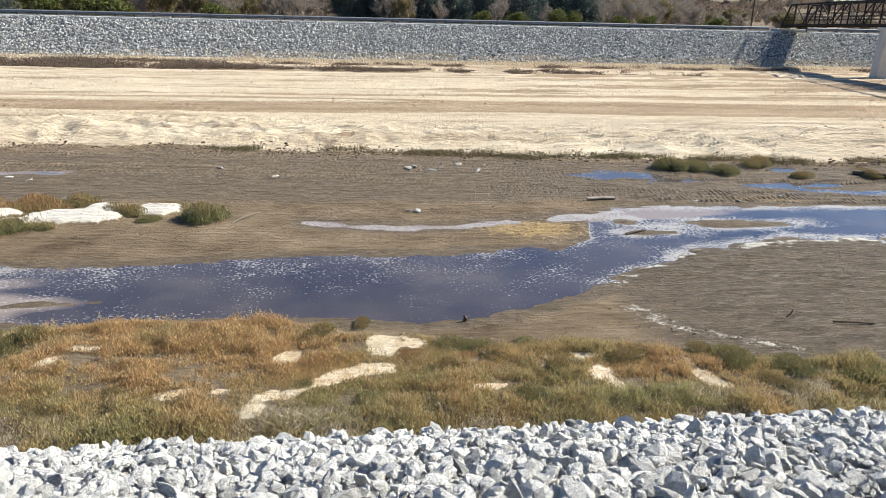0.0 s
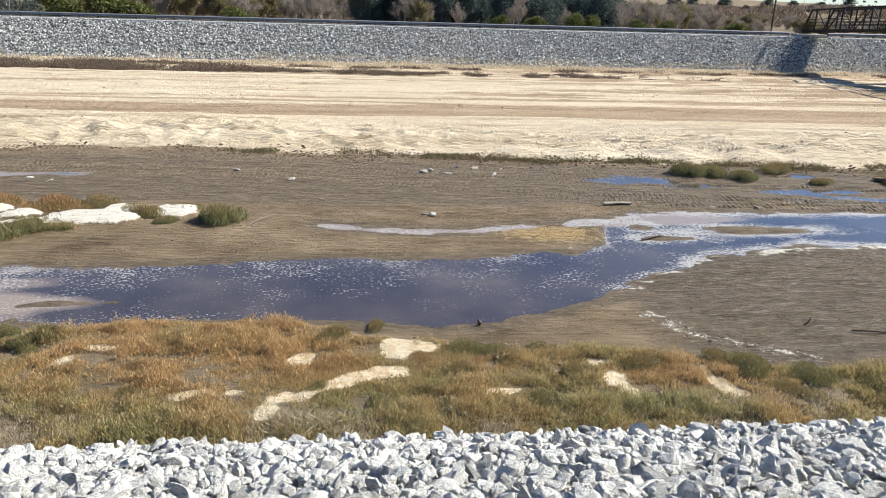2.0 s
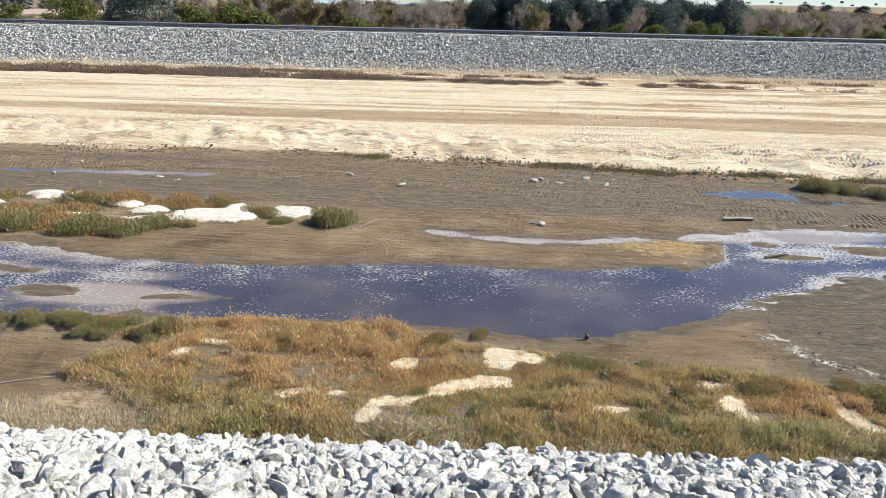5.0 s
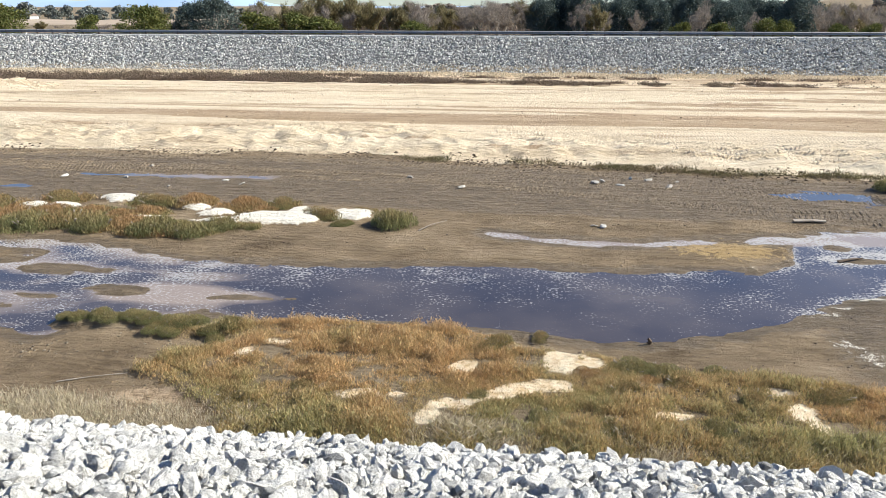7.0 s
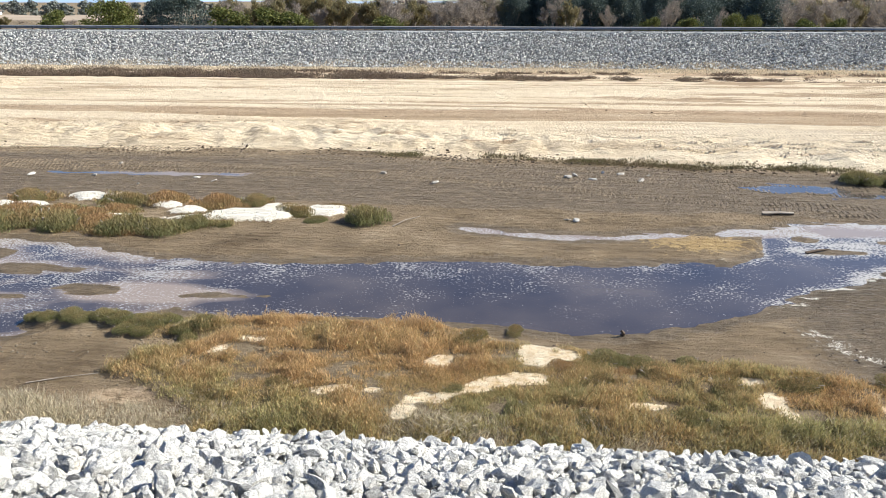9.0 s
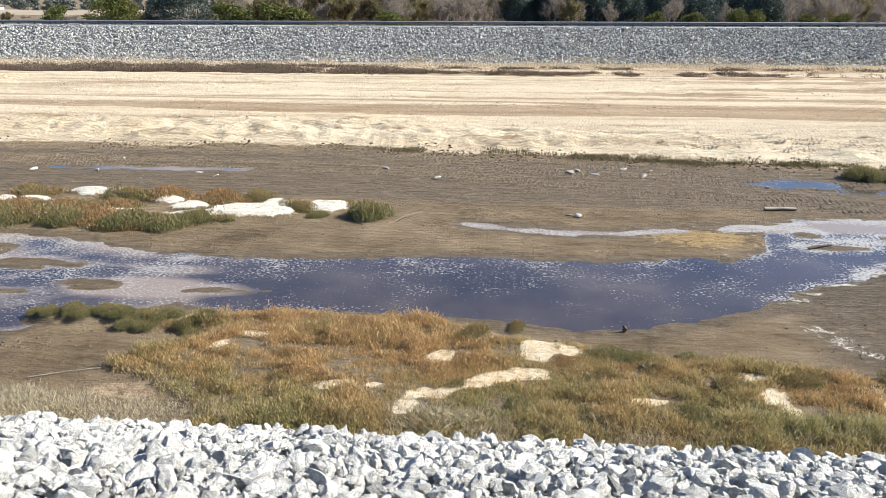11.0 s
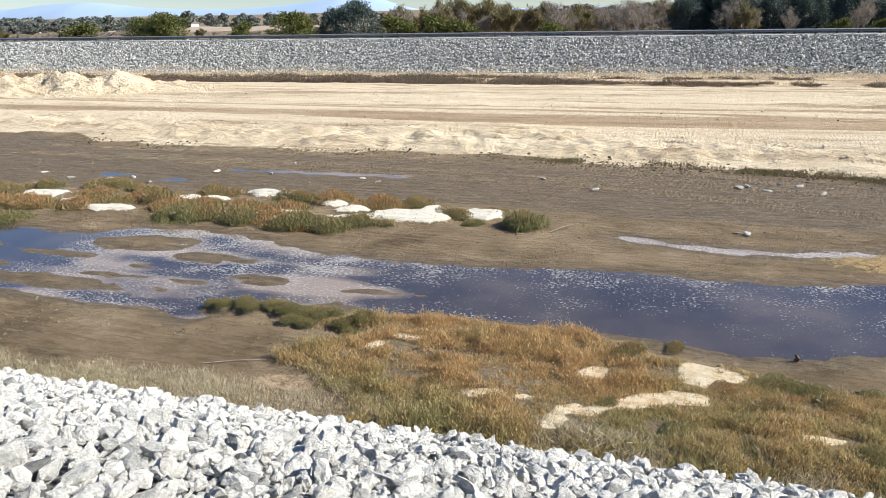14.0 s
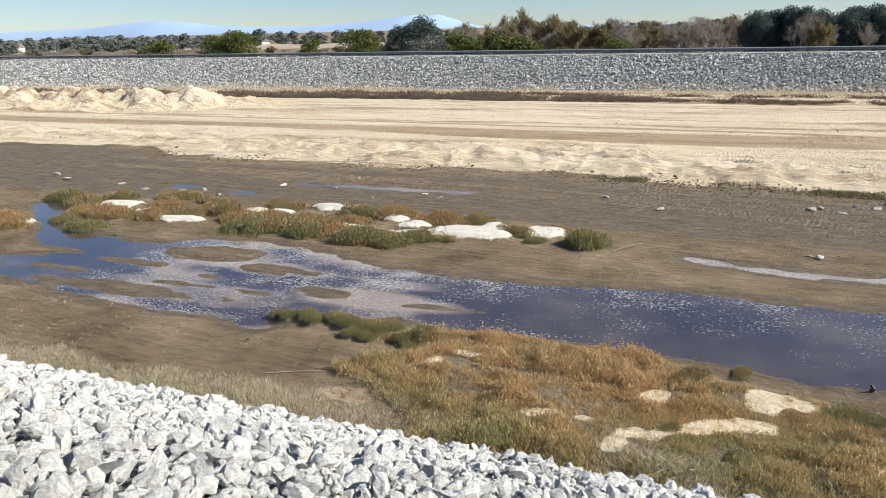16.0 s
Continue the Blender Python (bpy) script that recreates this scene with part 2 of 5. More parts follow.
BARK = grained("grey_bark", [(0.3, (0.20, 0.165, 0.135)), (0.55, (0.38, 0.33, 0.28)), (0.8, (0.52, 0.48, 0.42))], 1.2, 0.9, 6, 0.5, 0.03)
WOOD = grained("weathered_driftwood", [(0.3, (0.20, 0.165, 0.13)), (0.7, (0.50, 0.44, 0.37))], 3.0, 0.9, 6, 0.4, 0.01)
STEEL = grained("weathering_steel", [(0.3, (0.016, 0.012, 0.010)), (0.55, (0.032, 0.022, 0.017)), (0.8, (0.055, 0.036, 0.026))], 1.5, 0.75, 7, 0.2, 0.005)
ZINC = grained("galvanised_steel", [(0.3, (0.27, 0.275, 0.285)), (0.7, (0.40, 0.405, 0.415))], 0.8, 0.6, 8, 0.1, 0.003, metal=0.4)
CONCRETE = grained("pale_concrete", [(0.3, (0.38, 0.37, 0.35)), (0.55, (0.52, 0.51, 0.48)), (0.8, (0.62, 0.61, 0.58))], 0.7, 0.9, 12, 0.25, 0.01)
ASPHALT = grained("worn_asphalt", [(0.3, (0.04, 0.04, 0.042)), (0.7, (0.075, 0.073, 0.07))], 0.8, 0.9, 14, 0.3, 0.01)
POST = grained("dark_timber_post", [(0.3, (0.05, 0.035, 0.025)), (0.7, (0.15, 0.11, 0.08))], 2.0, 0.9, 8, 0.3, 0.01)
CLOD = grained("mud_clods", [(0.2, (0.07, 0.052, 0.036)), (0.5, (0.16, 0.122, 0.085)), (0.8, (0.34, 0.265, 0.18))], 2.0, 0.9, 8, 0.5, 0.02, "island")
MUD_LUG = grained("pressed_mud", [(0.2, (0.09, 0.068, 0.043)), (0.8, (0.215, 0.163, 0.108))], 2.0, 0.9, 8, 0.5, 0.02, "island")
SAND_CLOD = grained("sand_clods", [(0.2, (0.52, 0.41, 0.28)), (0.8, (0.74, 0.62, 0.46))], 2.0, 0.9, 8, 0.5, 0.02, "island")
WHITE_WALL = grained("white_house_wall", [(0.3, (0.66, 0.65, 0.62)), (0.7, (0.8, 0.79, 0.76))], 0.3, 0.85, 5, 0.1, 0.01)
ROOF = grained("grey_brown_roof", [(0.3, (0.16, 0.12, 0.10)), (0.7, (0.30, 0.24, 0.20))], 0.4, 0.9, 6, 0.3, 0.03)
PANE = grained("dark_window_pane", [(0.3, (0.03, 0.035, 0.04)), (0.7, (0.06, 0.065, 0.07))], 0.5, 0.1, 4, 0.0, 0.001, spec=0.5)
FIELD = grained("ploughed_field", [(0.3, (0.30, 0.235, 0.17)), (0.7, (0.46, 0.37, 0.28))], 0.05, 0.95, 20, 0.4, 0.1)


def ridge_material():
    m, n, l, b = material("haze_painted_mountain", 1.0, 0, 0)
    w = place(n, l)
    # distance haze is put into the blue colour and a faint glow
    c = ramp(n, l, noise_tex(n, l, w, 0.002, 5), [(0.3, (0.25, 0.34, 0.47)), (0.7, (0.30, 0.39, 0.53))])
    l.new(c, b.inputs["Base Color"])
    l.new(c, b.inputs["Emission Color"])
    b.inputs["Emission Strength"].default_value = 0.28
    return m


RIDGE = ridge_material()
FLAKE = grained("dry_algae_flakes", [(0.2, (0.14, 0.11, 0.075)), (0.8, (0.30, 0.25, 0.18))], 3.0, 0.9, 8, 0.4, 0.01, "island")


# ---- shapes ----
def lattice(ix, iy, seed):
    h = np.sin(ix * 127.1 + iy * 311.7 + seed * 74.7) * 43758.5453
    return h - np.floor(h)


def value_noise(x, y, seed=0):
    ix, iy = np.floor(x), np.floor(y)
    fx, fy = x - ix, y - iy
    fx, fy = fx * fx * (3 - 2 * fx), fy * fy * (3 - 2 * fy)
    a, b = lattice(ix, iy, seed), lattice(ix + 1, iy, seed)
    c, d = lattice(ix, iy + 1, seed), lattice(ix + 1, iy + 1, seed)
    return (a * (1 - fx) + b * fx) * (1 - fy) + (c * (1 - fx) + d * fx) * fy


def fbm(x, y, octaves=4, seed=0):
    """Noise from -1 to 1."""
    total, weight = 0, 0
    for i in range(octaves):
        total = total + value_noise(x * 2 ** i, y * 2 ** i, seed + i) * 0.5 ** i
        weight += 0.5 ** i
    return 2 * total / weight - 1


def smooth(a, b, x):
    s = np.clip((x - a) / (b - a), 0, 1)
    return s * s * (3 - 2 * s)


def near_line(x, y, pts):
    """Distance to a line through pts."""
    best = np.full(np.shape(x), 1e9)
    for (ax, ay), (bx, by) in zip(pts, pts[1:]):
        dx, dy = bx - ax, by - ay
        s = np.clip(((x - ax) * dx + (y - ay) * dy) / (dx * dx + dy * dy + 1e-9), 0, 1)
        best = np.minimum(best, np.hypot(x - ax - s * dx, y - ay - s * dy))
    return best


def oval(x, y, cx, cy, rx, ry):
    """About the distance inside an oval: plus within it."""
    return (1 - np.hypot((x - cx) / rx, (y - cy) / ry)) * min(rx, ry)


def table(x, pts):
    return np.interp(x, [p[0] for p in pts], [p[1] for p in pts])


def mesh_of(name, verts, faces, smooth_faces=False):
    """A mesh from arrays of corners and of faces with equal corner counts."""
    me = bpy.data.meshes.new(name)
    verts, faces = np.asarray(verts, dtype=np.float32), np.asarray(faces, dtype=np.int32)
    k = faces.shape[1]
    me.vertices.add(len(verts))
    me.vertices.foreach_set("co", verts.ravel())
    me.loops.add(faces.size)
    me.loops.foreach_set("vertex_index", faces.ravel())
    me.polygons.add(len(faces))
    me.polygons.foreach_set("loop_start", np.arange(0, faces.size, k, dtype=np.int32))
    me.polygons.foreach_set("use_smooth", np.full(len(faces), smooth_faces))
    me.update(calc_edges=True)
    me.validate()
    return me


def set_attr(me, name, values):
    a = me.attributes.new(name, "FLOAT", "POINT")
    a.data.foreach_set("value", np.asarray(values, dtype=np.float32).ravel())


def put(name, me, mat, parent=None, label=""):
    me.materials.clear()
    me.materials.append(mat)
    ob = new(name, me)
    if parent is not None:
        ob.parent = parent
    if label:
        ob["label"] = label
    return ob


def part(name, bm, mat, parent, label=""):
    me = bpy.data.meshes.new(name)
    bm.to_mesh(me)
    bm.free()
    return put(name, me, mat, parent, label)


def thing(name, label, category, m=None, group="", kind=""):
    ob = new(name)
    ob.empty_display_size = 0.1
    if m is not None:
        ob.matrix_basis = m
    return tagged(ob, label, category, group, kind)


def box_into(bm, size, at, rz=0.0, ry=0.0, rx=0.0):
    m = pose(*at, rx, ry, rz) @ Matrix.Diagonal((*size, 1))
    return bmesh.ops.create_cube(bm, size=1, matrix=m)["verts"]


def bar_into(bm, a, b, width, depth=None, sides=4):
    """A straight bar from a to b."""
    a, b = Vector(a), Vector(b)
    d = b - a
    m = Matrix.Translation((a + b) / 2) @ d.to_track_quat("Z", "Y").to_matrix().to_4x4()
    if sides == 4:
        m = m @ Matrix.Diagonal((width, depth or width, d.length, 1))
        return bmesh.ops.create_cube(bm, size=1, matrix=m)["verts"]
    return bmesh.ops.create_cone(bm, segments=sides, radius1=width / 2, radius2=(depth or width) / 2, depth=d.length, cap_ends=True, matrix=m)["verts"]


# ---- the lie of the land ----
NEAR_EDGE = [(-60, 14.2), (-22, 13.9), (-18.1, 13.6), (-15.7, 13.2), (-12.1, 12.8), (-10.3, 12.9), (-9.3, 12.4), (-8.6, 13.3), (-6.7, 14.2), (-5.4, 13.8),
             (-2.4, 13.9), (1.4, 13.6), (2.4, 13.6), (4.0, 14.1), (5.3, 15.0), (6.1, 15.8), (7.6, 16.7), (9.4, 17.8), (12.4, 18.6), (15.1, 18.4), (60, 18.2)]
FAR_EDGE = [(-60, 15.3), (-19.6, 15.0), (-17.0, 16.2), (-15.3, 18.2), (-13.1, 18.5), (-10.3, 17.9), (-8.9, 17.2), (-5.3, 17.1), (-3.7, 17.2), (-1.8, 17.6),
            (2.4, 17.6), (5.6, 17.8), (6.6, 18.9), (7.2, 20.9), (8.6, 21.9), (12.4, 21.9), (17.6, 21.8), (60, 21.6)]
SIDE_ARM = [(-1.1, 20.6), (0.1, 20.2), (1.4, 20.0), (3.0, 20.0), (4.7, 20.4), (7.4, 20.9)]
POOL = [(-24.2, 20.8), (-21.6, 18.9), (-19.4, 17.0), (-16.4, 16.6)]


def wetness(x, y):
    """About the distance in metres inside the water's edge; minus on dry ground."""
    d = np.minimum(y - table(x, NEAR_EDGE), table(x, FAR_EDGE) - y)
    d = np.maximum(d, 0.2 - near_line(x, y, SIDE_ARM))
    d = np.maximum(d, 0.75 - near_line(x, y, POOL))
    for bar in ((11.2, 20.0, 1.7, 0.35), (8.2, 20.4, 0.4, 0.3), (-13.9, 17.1, 1.7, 0.75), (-11.6, 16.3, 1.2, 0.35), (-9.1, 15.0, 0.7, 0.3),
                (-18.4, 14.55, 2.4, 0.22), (-14.3, 13.75, 2.6, 0.42), (-20, 15.9, 2.0, 0.25), (8.6, 19.2, 0.5, 0.15), (-12.6, 15.2, 0.9, 0.14), (-10.4, 14.5, 0.6, 0.12), (-15.8, 15.7, 1.0, 0.16), (-12.9, 14.5, 0.7, 0.12), (-7.4, 16.2, 0.5, 0.1), (-6.4, 14.9, 0.7, 0.12)):
        d = np.minimum(d, -1.2 * oval(x, y, *bar))
    for cx, cy, rx, ry in ((10.1, 26.5, 1.7, 0.62), (12.0, 25.6, 1.0, 0.22), (15.4, 24.75, 1.7, 0.3), (17.3, 27.4, 0.6, 0.35), (18.2, 23.5, 1.4, 0.3), (-11.6, 27.2, 2.0, 0.3),
                           (-15.6, 27.1, 1.9, 0.28), (-18.5, 24.7, 0.7, 0.25), (-21.5, 25.2, 0.9, 0.2)):
        d = np.maximum(d, oval(x, y, cx, cy, rx, ry))
    return d + 0.30 * fbm(x * 1.1, y * 1.6, 4, 3) + 0.14 * fbm(x * 3.5, y * 5, 3, 9)


VEG_TOP = [(-7.2, 10.2), (-6.4, 11.6), (-5.6, 13.3), (-4.6, 13.75), (-1.3, 13.6), (-0.2, 13.1), (1.1, 12.75), (2.0, 12.3), (4.1, 12.1), (6.2, 11.7), (7.0, 11.3), (8.1, 11.1), (9.7, 10.85), (30, 10.6)]
TRAIL = [(-1.5, 10.05), (-1.3, 10.5), (-0.95, 10.62), (-0.5, 10.85), (0.0, 11.08), (0.3, 11.25), (0.7, 11.27)]
HOLLOW = [(-0.4, 13.25), (0.2, 13.05), (0.85, 12.8), (0.6, 12.35), (0.7, 12.05), (1.1, 12.1)]
BARE = ((-4.9, 11.9, 0.42, 0.16), (-4.2, 12.3, 0.36, 0.13), (-0.9, 11.85, 0.3, 0.2), (4.05, 11.49, 0.28, 0.1), (4.24, 10.65, 0.12, 0.35), (2.15, 10.56, 0.32, 0.11), (1.4, 10.3, 0.2, 0.08),
        (-2.4, 10.6, 0.3, 0.1), (0.75, 11.25, 0.2, 0.1))
GULLY = [(5.75, 11.3), (5.87, 10.8), (5.9, 10.4), (6.1, 10.1)]
MARSH_SIDE = [(9.2, -4.5), (10.0, -4.7), (10.4, -5.5), (10.8, -6.3), (11.2, -6.7), (11.7, -6.3), (12.4, -5.6), (13.0, -5.3), (14.0, -5.4)]
GREEN_ARM = [(-9.2, 13.2), (-8.0, 13.15), (-6.8, 12.95), (-5.3, 13.0)]


def bare(x, y):
    """How sandy and bare the near marsh is: about 1 on its sand, 0 among the plants."""
    wob = 0.22 * fbm(x * 3, y * 3, 4, 21)
    d = np.maximum(0.19 - near_line(x, y, TRAIL), 0.31 - near_line(x, y, HOLLOW))
    d = np.maximum(d, 0.11 - near_line(x, y, GULLY))
    for cx, cy, rx, ry in BARE:
        d = np.maximum(d, oval(x, y, cx, cy, rx, ry))
    return smooth(-0.08, 0.08, d + wob)


def marsh(x, y):
    """Where the near marsh plants grow, from 0 to 1."""
    d = np.minimum(table(x, VEG_TOP) - y, y - 9.2)
    d = np.minimum(d, x - table(y, MARSH_SIDE))
    d = np.maximum(d, 0.42 - near_line(x, y, GREEN_ARM) - 0.12 * smooth(-8, -9, x))
    return smooth(-0.1, 0.35, d + 0.25 * fbm(x * 1.4, y * 1.4, 3, 31))


ISLAND_SAND = ((-21.2, 21.2, 0.7, 0.4), (-19.3, 20.5, 0.7, 0.25), (-17.5, 19.9, 1.0, 0.3), (-15.6, 21.5, 0.5, 0.35), (-13.2, 22.9, 1.0, 0.35), (-11.4, 20.4, 0.5, 0.25), (-10.3, 21.9, 0.4, 0.35),
               (-9.5, 21.4, 0.45, 0.4), (-7.4, 21.0, 1.5, 0.55), (-5.4, 21.7, 0.8, 0.5), (-14.5, 21.8, 0.4, 0.15), (-8.9, 20.6, 0.9, 0.2), (-6.8, 21.9, 0.8, 0.4), (-22.6, 18.1, 0.5, 0.3))


def island_sand(x, y):
    d = np.full(np.shape(x), -9.0)
    for o in ISLAND_SAND:
        d = np.maximum(d, oval(x, y, *o))
    return smooth(-0.05, 0.07, d + 0.24 * fbm(x * 2.1, y * 2.6, 4, 41))


SAND_EDGE = [(-90, 32.5), (-43, 33.2), (-34.8, 34.0), (-29.4, 32.8), (-23.5, 31.3), (-12.7, 31.6), (-7.1, 31.9), (-2.2, 30.2), (4.5, 30.2), (9.1, 29.4), (13.7, 28.7), (22.6, 28.2), (60, 28)]
FAR_FOOT, FAR_CREST, CREST_Z, FOOT_Z = 76.3, 83.3, 3.78, 0.42
NEAR_FOOT, NEAR_CREST, NEAR_Z = 9.35, 0.75, 4.38
HEAPS = ((-45.0, 54.5, 3.6, 1.75), (-49.5, 54.0, 3.0, 1.45), (-52.5, 55.0, 3.0, 1.6), (-56.5, 54.2, 3.2, 1.4), (-60.0, 55.0, 3.2, 1.5), (-64.5, 54.0, 3.4, 1.4), (-69, 55, 3.5, 1.5), (-40.8, 56.5, 3.4, 0.7),
         (-47.5, 51.6, 2.6, 0.6), (-53.5, 51.5, 3.0, 0.7), (-59.5, 51.2, 3.0, 0.6))


def lie(x, y):
    """Height of the ground, and what covers it."""
    w = wetness(x, y)
    mud = np.clip(-0.085 * w, -0.16, 0.07) + (0.02 * fbm(x * 1.2, y * 1.5, 4, 5) + 0.016 * fbm(x * 2.6, y * 6, 3, 7) + (0.030 + 0.03 * smooth(6, 9, x)) * fbm((x - 0.6 * y) * 0.5, (y + 0.35 * x) * 2.6, 3, 8)) * smooth(0.1, -0.3, w)
    mud = mud + 0.075 * (0.35 - np.abs(fbm((x - 0.6 * y) * 0.9, (y + 0.35 * x) * 2.2, 3, 71))) * smooth(5.5, 8, x) * smooth(19.5, 17.5, y) * smooth(-0.1, -0.6, w)
    plants, sandy, isle = marsh(x, y), bare(x, y), island_sand(x, y)
    z = mud + plants * (0.12 + 0.09 * fbm(x * 0.9, y * 0.9, 3, 6)) + 0.15 * isle
    bank = y - table(x, SAND_EDGE) + 0.9 * fbm(x * 0.35, y * 0.5, 4, 11)
    on = smooth(0, 2.2, bank)
    body = 0.30 + 0.06 * fbm(x * 0.12, y * 0.9, 4, 12) + (0.30 * fbm(x * 0.6, y * 1.2, 5, 13) + 0.20 * fbm(x * 1.7 + 0.8 * y, y * 1.1, 3, 43) * smooth(8, -2, x)) * smooth(0, 1.5, bank) * smooth(9, 4, bank) + (0.07 * fbm(x * 2.3 + 0.7 * y, y * 1.9, 3, 49) + 0.10 * (0.3 - np.abs(fbm(x * 1.1 + 0.5 * y, y * 1.3, 3, 50)))) * smooth(0.3, 1.2, bank) * smooth(10, 6, bank) + 0.08 * fbm(x * 0.9, y * 0.9, 4, 44) * smooth(47, 49, y)
    trough_y = 44.6 + 0.6 * fbm(x * 0.06, 0 * y, 3, 14)
    lip = 40.9 + 0.35 * fbm(x * 0.35, 0 * y, 4, 25) + 0.5 * fbm(x * 0.07, 0 * y, 2, 26) - 1.1 * smooth(10, 18, x) + 1.5 * smooth(-14, -24, x)
    trough = smooth(lip - 0.12, lip + 0.12, y) * smooth(46.3, 44.6, y)
    body = body - 0.20 * trough + 0.10 * smooth(46, 60, y)
    body = body - 0.16 * np.exp(-((y - 64.8 - 1.2 * fbm(x * 0.05, 0 * y, 2, 15)) / 0.7) ** 2) - 0.10 * np.exp(-((y - 71.2) / 1.0) ** 2)
    for cx, cy, r, h in HEAPS:
        q = np.hypot((x - cx) / r, (y - cy) / (r * 0.85))
        body = body + 1.12 * h * np.clip(1 - q * (1 + 0.22 * fbm(x * 0.9 + cx, y * 0.9, 4, 16)) + 0.30 * fbm(x * 1.5, y * 1.5 + cx, 4, 17) * (q < 1), 0, 1)
    z = z * (1 - on) + body * on
    # far levee, its crest and the land beyond
    rise = FOOT_Z + (CREST_Z - FOOT_Z) * np.clip((y - FAR_FOOT) / (FAR_CREST - FAR_FOOT), 0, 1)
    z = np.where(y > FAR_FOOT - 2, z + (rise - z) * smooth(FAR_FOOT - 2, FAR_FOOT, y), z)
    beyond = 2.4 + 1.2 * fbm(x * 0.02, y * 0.02, 3, 17)
    hill = smooth(-60, 70, x) * smooth(130, 240, y) * (5.6 + 1.2 * fbm(x * 0.012, y * 0.012, 4, 18))
    rolling = smooth(500, 1500, y) * (14 + 16 * fbm(x * 0.002, y * 0.002, 3, 19))
    beyond = beyond + hill + rolling
    z = np.where(y > 88, z + (beyond - z) * smooth(88, 96, y), z)
    # near levee
    up = 0.02 + (NEAR_Z - 0.02) * np.clip((NEAR_FOOT - y) / (NEAR_FOOT - NEAR_CREST), 0, 1)
    z = np.where(y < NEAR_FOOT + 0.6, z + (up - z) * smooth(NEAR_FOOT + 0.6, NEAR_FOOT, y), z)
    cover = {}
    wet = smooth(-0.9, 0.1, w) * (1 - on)
    damp = 0.62 * smooth(21.8, 23.4, y + 0.8 * fbm(x * 0.3, y * 0.4, 3, 37)) * smooth(0.3, -1.2, bank)
    cover["wet"] = np.clip(np.maximum(wet * 0.9, damp) + 0.12 + 0.62 * smooth(4.0, 7, x) * smooth(19, 17.5, y), 0, 1) * (1 - plants)
    cover["sand"] = np.clip(smooth(-0.2, 0.9, bank + 0.5 * fbm(x * 0.5, y * 1.2, 3, 23)) + sandy * plants * 1.2 + isle, 0, 1)
    cover["brown"] = 0.72 * trough + 0.7 * smooth(0.05, 0.5, fbm(x * 0.045, y * 0.8, 4, 33)) * smooth(46, 48, y) * smooth(72, 68, y) + 0.45 * smooth(0.15, 0.55, fbm(x * 0.12, y * 0.9, 4, 34)) * smooth(33, 35, y) * smooth(41, 39, y) + 0.5 * np.exp(-((y - trough_y - 0.9) / 0.35) ** 2) + 0.8 * np.exp(-((y - 48.6) / 0.7) ** 2) * smooth(-12, -4, x + 6 * fbm(x * 0.1, y * 0.1, 2, 24)) + 0.75 * np.exp(-((y - 64.8) / 0.9) ** 2) + 0.8 * np.exp(-((y - 71.2) / 1.2) ** 2)
    waved = y + 1.6 * fbm(x * 0.07, y * 0.15, 3, 88)
    streaks = smooth(0.10, 0.40, fbm(x * 0.09, waved * 1.2, 4, 45)) * smooth(46.5, 48, y) * (0.55 + 0.45 * smooth(0, 25, x)) + 0.7 * smooth(0.25, 0.5, fbm(x * 0.16, y * 1.1, 4, 46)) * smooth(1, 3, bank) * smooth(41, 39, y)
    streaks = np.maximum(streaks, 0.85 * smooth(0.12, 0.4, fbm(x * 0.22, waved * 0.8, 4, 89)) * smooth(2, 20, x) * smooth(47, 49, y))
    strip = np.exp(-((y - 46.2 + 0.05 * x - 0.4 * fbm(x * 0.15, 0 * x, 2, 47)) / 0.45) ** 2) + smooth(0.9, 0.3, np.abs(y - 53.4 - 1.2 * fbm(x * 0.06, 0 * x, 3, 48))) * smooth(8, 18, x)
    cover["brown"] = np.maximum(cover["brown"], np.maximum(streaks, strip) * on * smooth(FAR_FOOT - 1.5, FAR_FOOT - 3, y))
    cover["brown"] = np.clip(cover["brown"] + 0.7 * smooth(1.0, 0.4, np.hypot((x - 0.75) / 0.6, (y - 12.15) / 0.4)) + 0.62 * smooth(0.6, 0.1, np.hypot((x - 1.3) / 1.3, (y - 12.05) / 0.4)) + 0.5 * smooth(0.6, 0.1, np.hypot((x + 1.5) / 0.8, (y - 10.3) / 0.3)) + 0.6 * smooth(1.6, 0.4, bank) * on + 0.6 * smooth(0.5, 0, np.hypot((x + 5.9) / 1.0, (y - 10.35) / 0.35) - 0.5), 0, 1)
    cover["algae"] = np.clip(smooth(1.7, 0.3, np.hypot((x - 5.2) / 1.9, (y - 19.7) / 1.1) * 1.3) * 0.75, 0, 1) * (1 - on)
    shore = np.exp(-((w + 0.25) / 0.42) ** 2) * smooth(4.5, 7, x) * smooth(19.4, 18.4, y) * smooth(-0.3, 0.3, fbm(x * 1.2, y * 2.5, 3, 35))
    drift = 0.75 * np.exp(-((near_line(x, y, [(5.9, 13.8), (6.3, 12.9), (7.4, 12.1), (8.2, 11.7)])) / 0.28) ** 2)
    cover["salt"] = np.clip(0.30 * sandy * plants * smooth(0.15, -0.25, fbm(x * 1.1, y * 2.2, 3, 36)) * 1.6 + 0.55 * isle * 1.9 + 0.72 * shore + 0.55 * drift, 0, 1) * (1 - on)
    cover["cream"] = 0.85 * sandy * plants
    cover["ridged"] = smooth(5.5, 8, x) * smooth(19, 17.5, y) * (1 - plants)
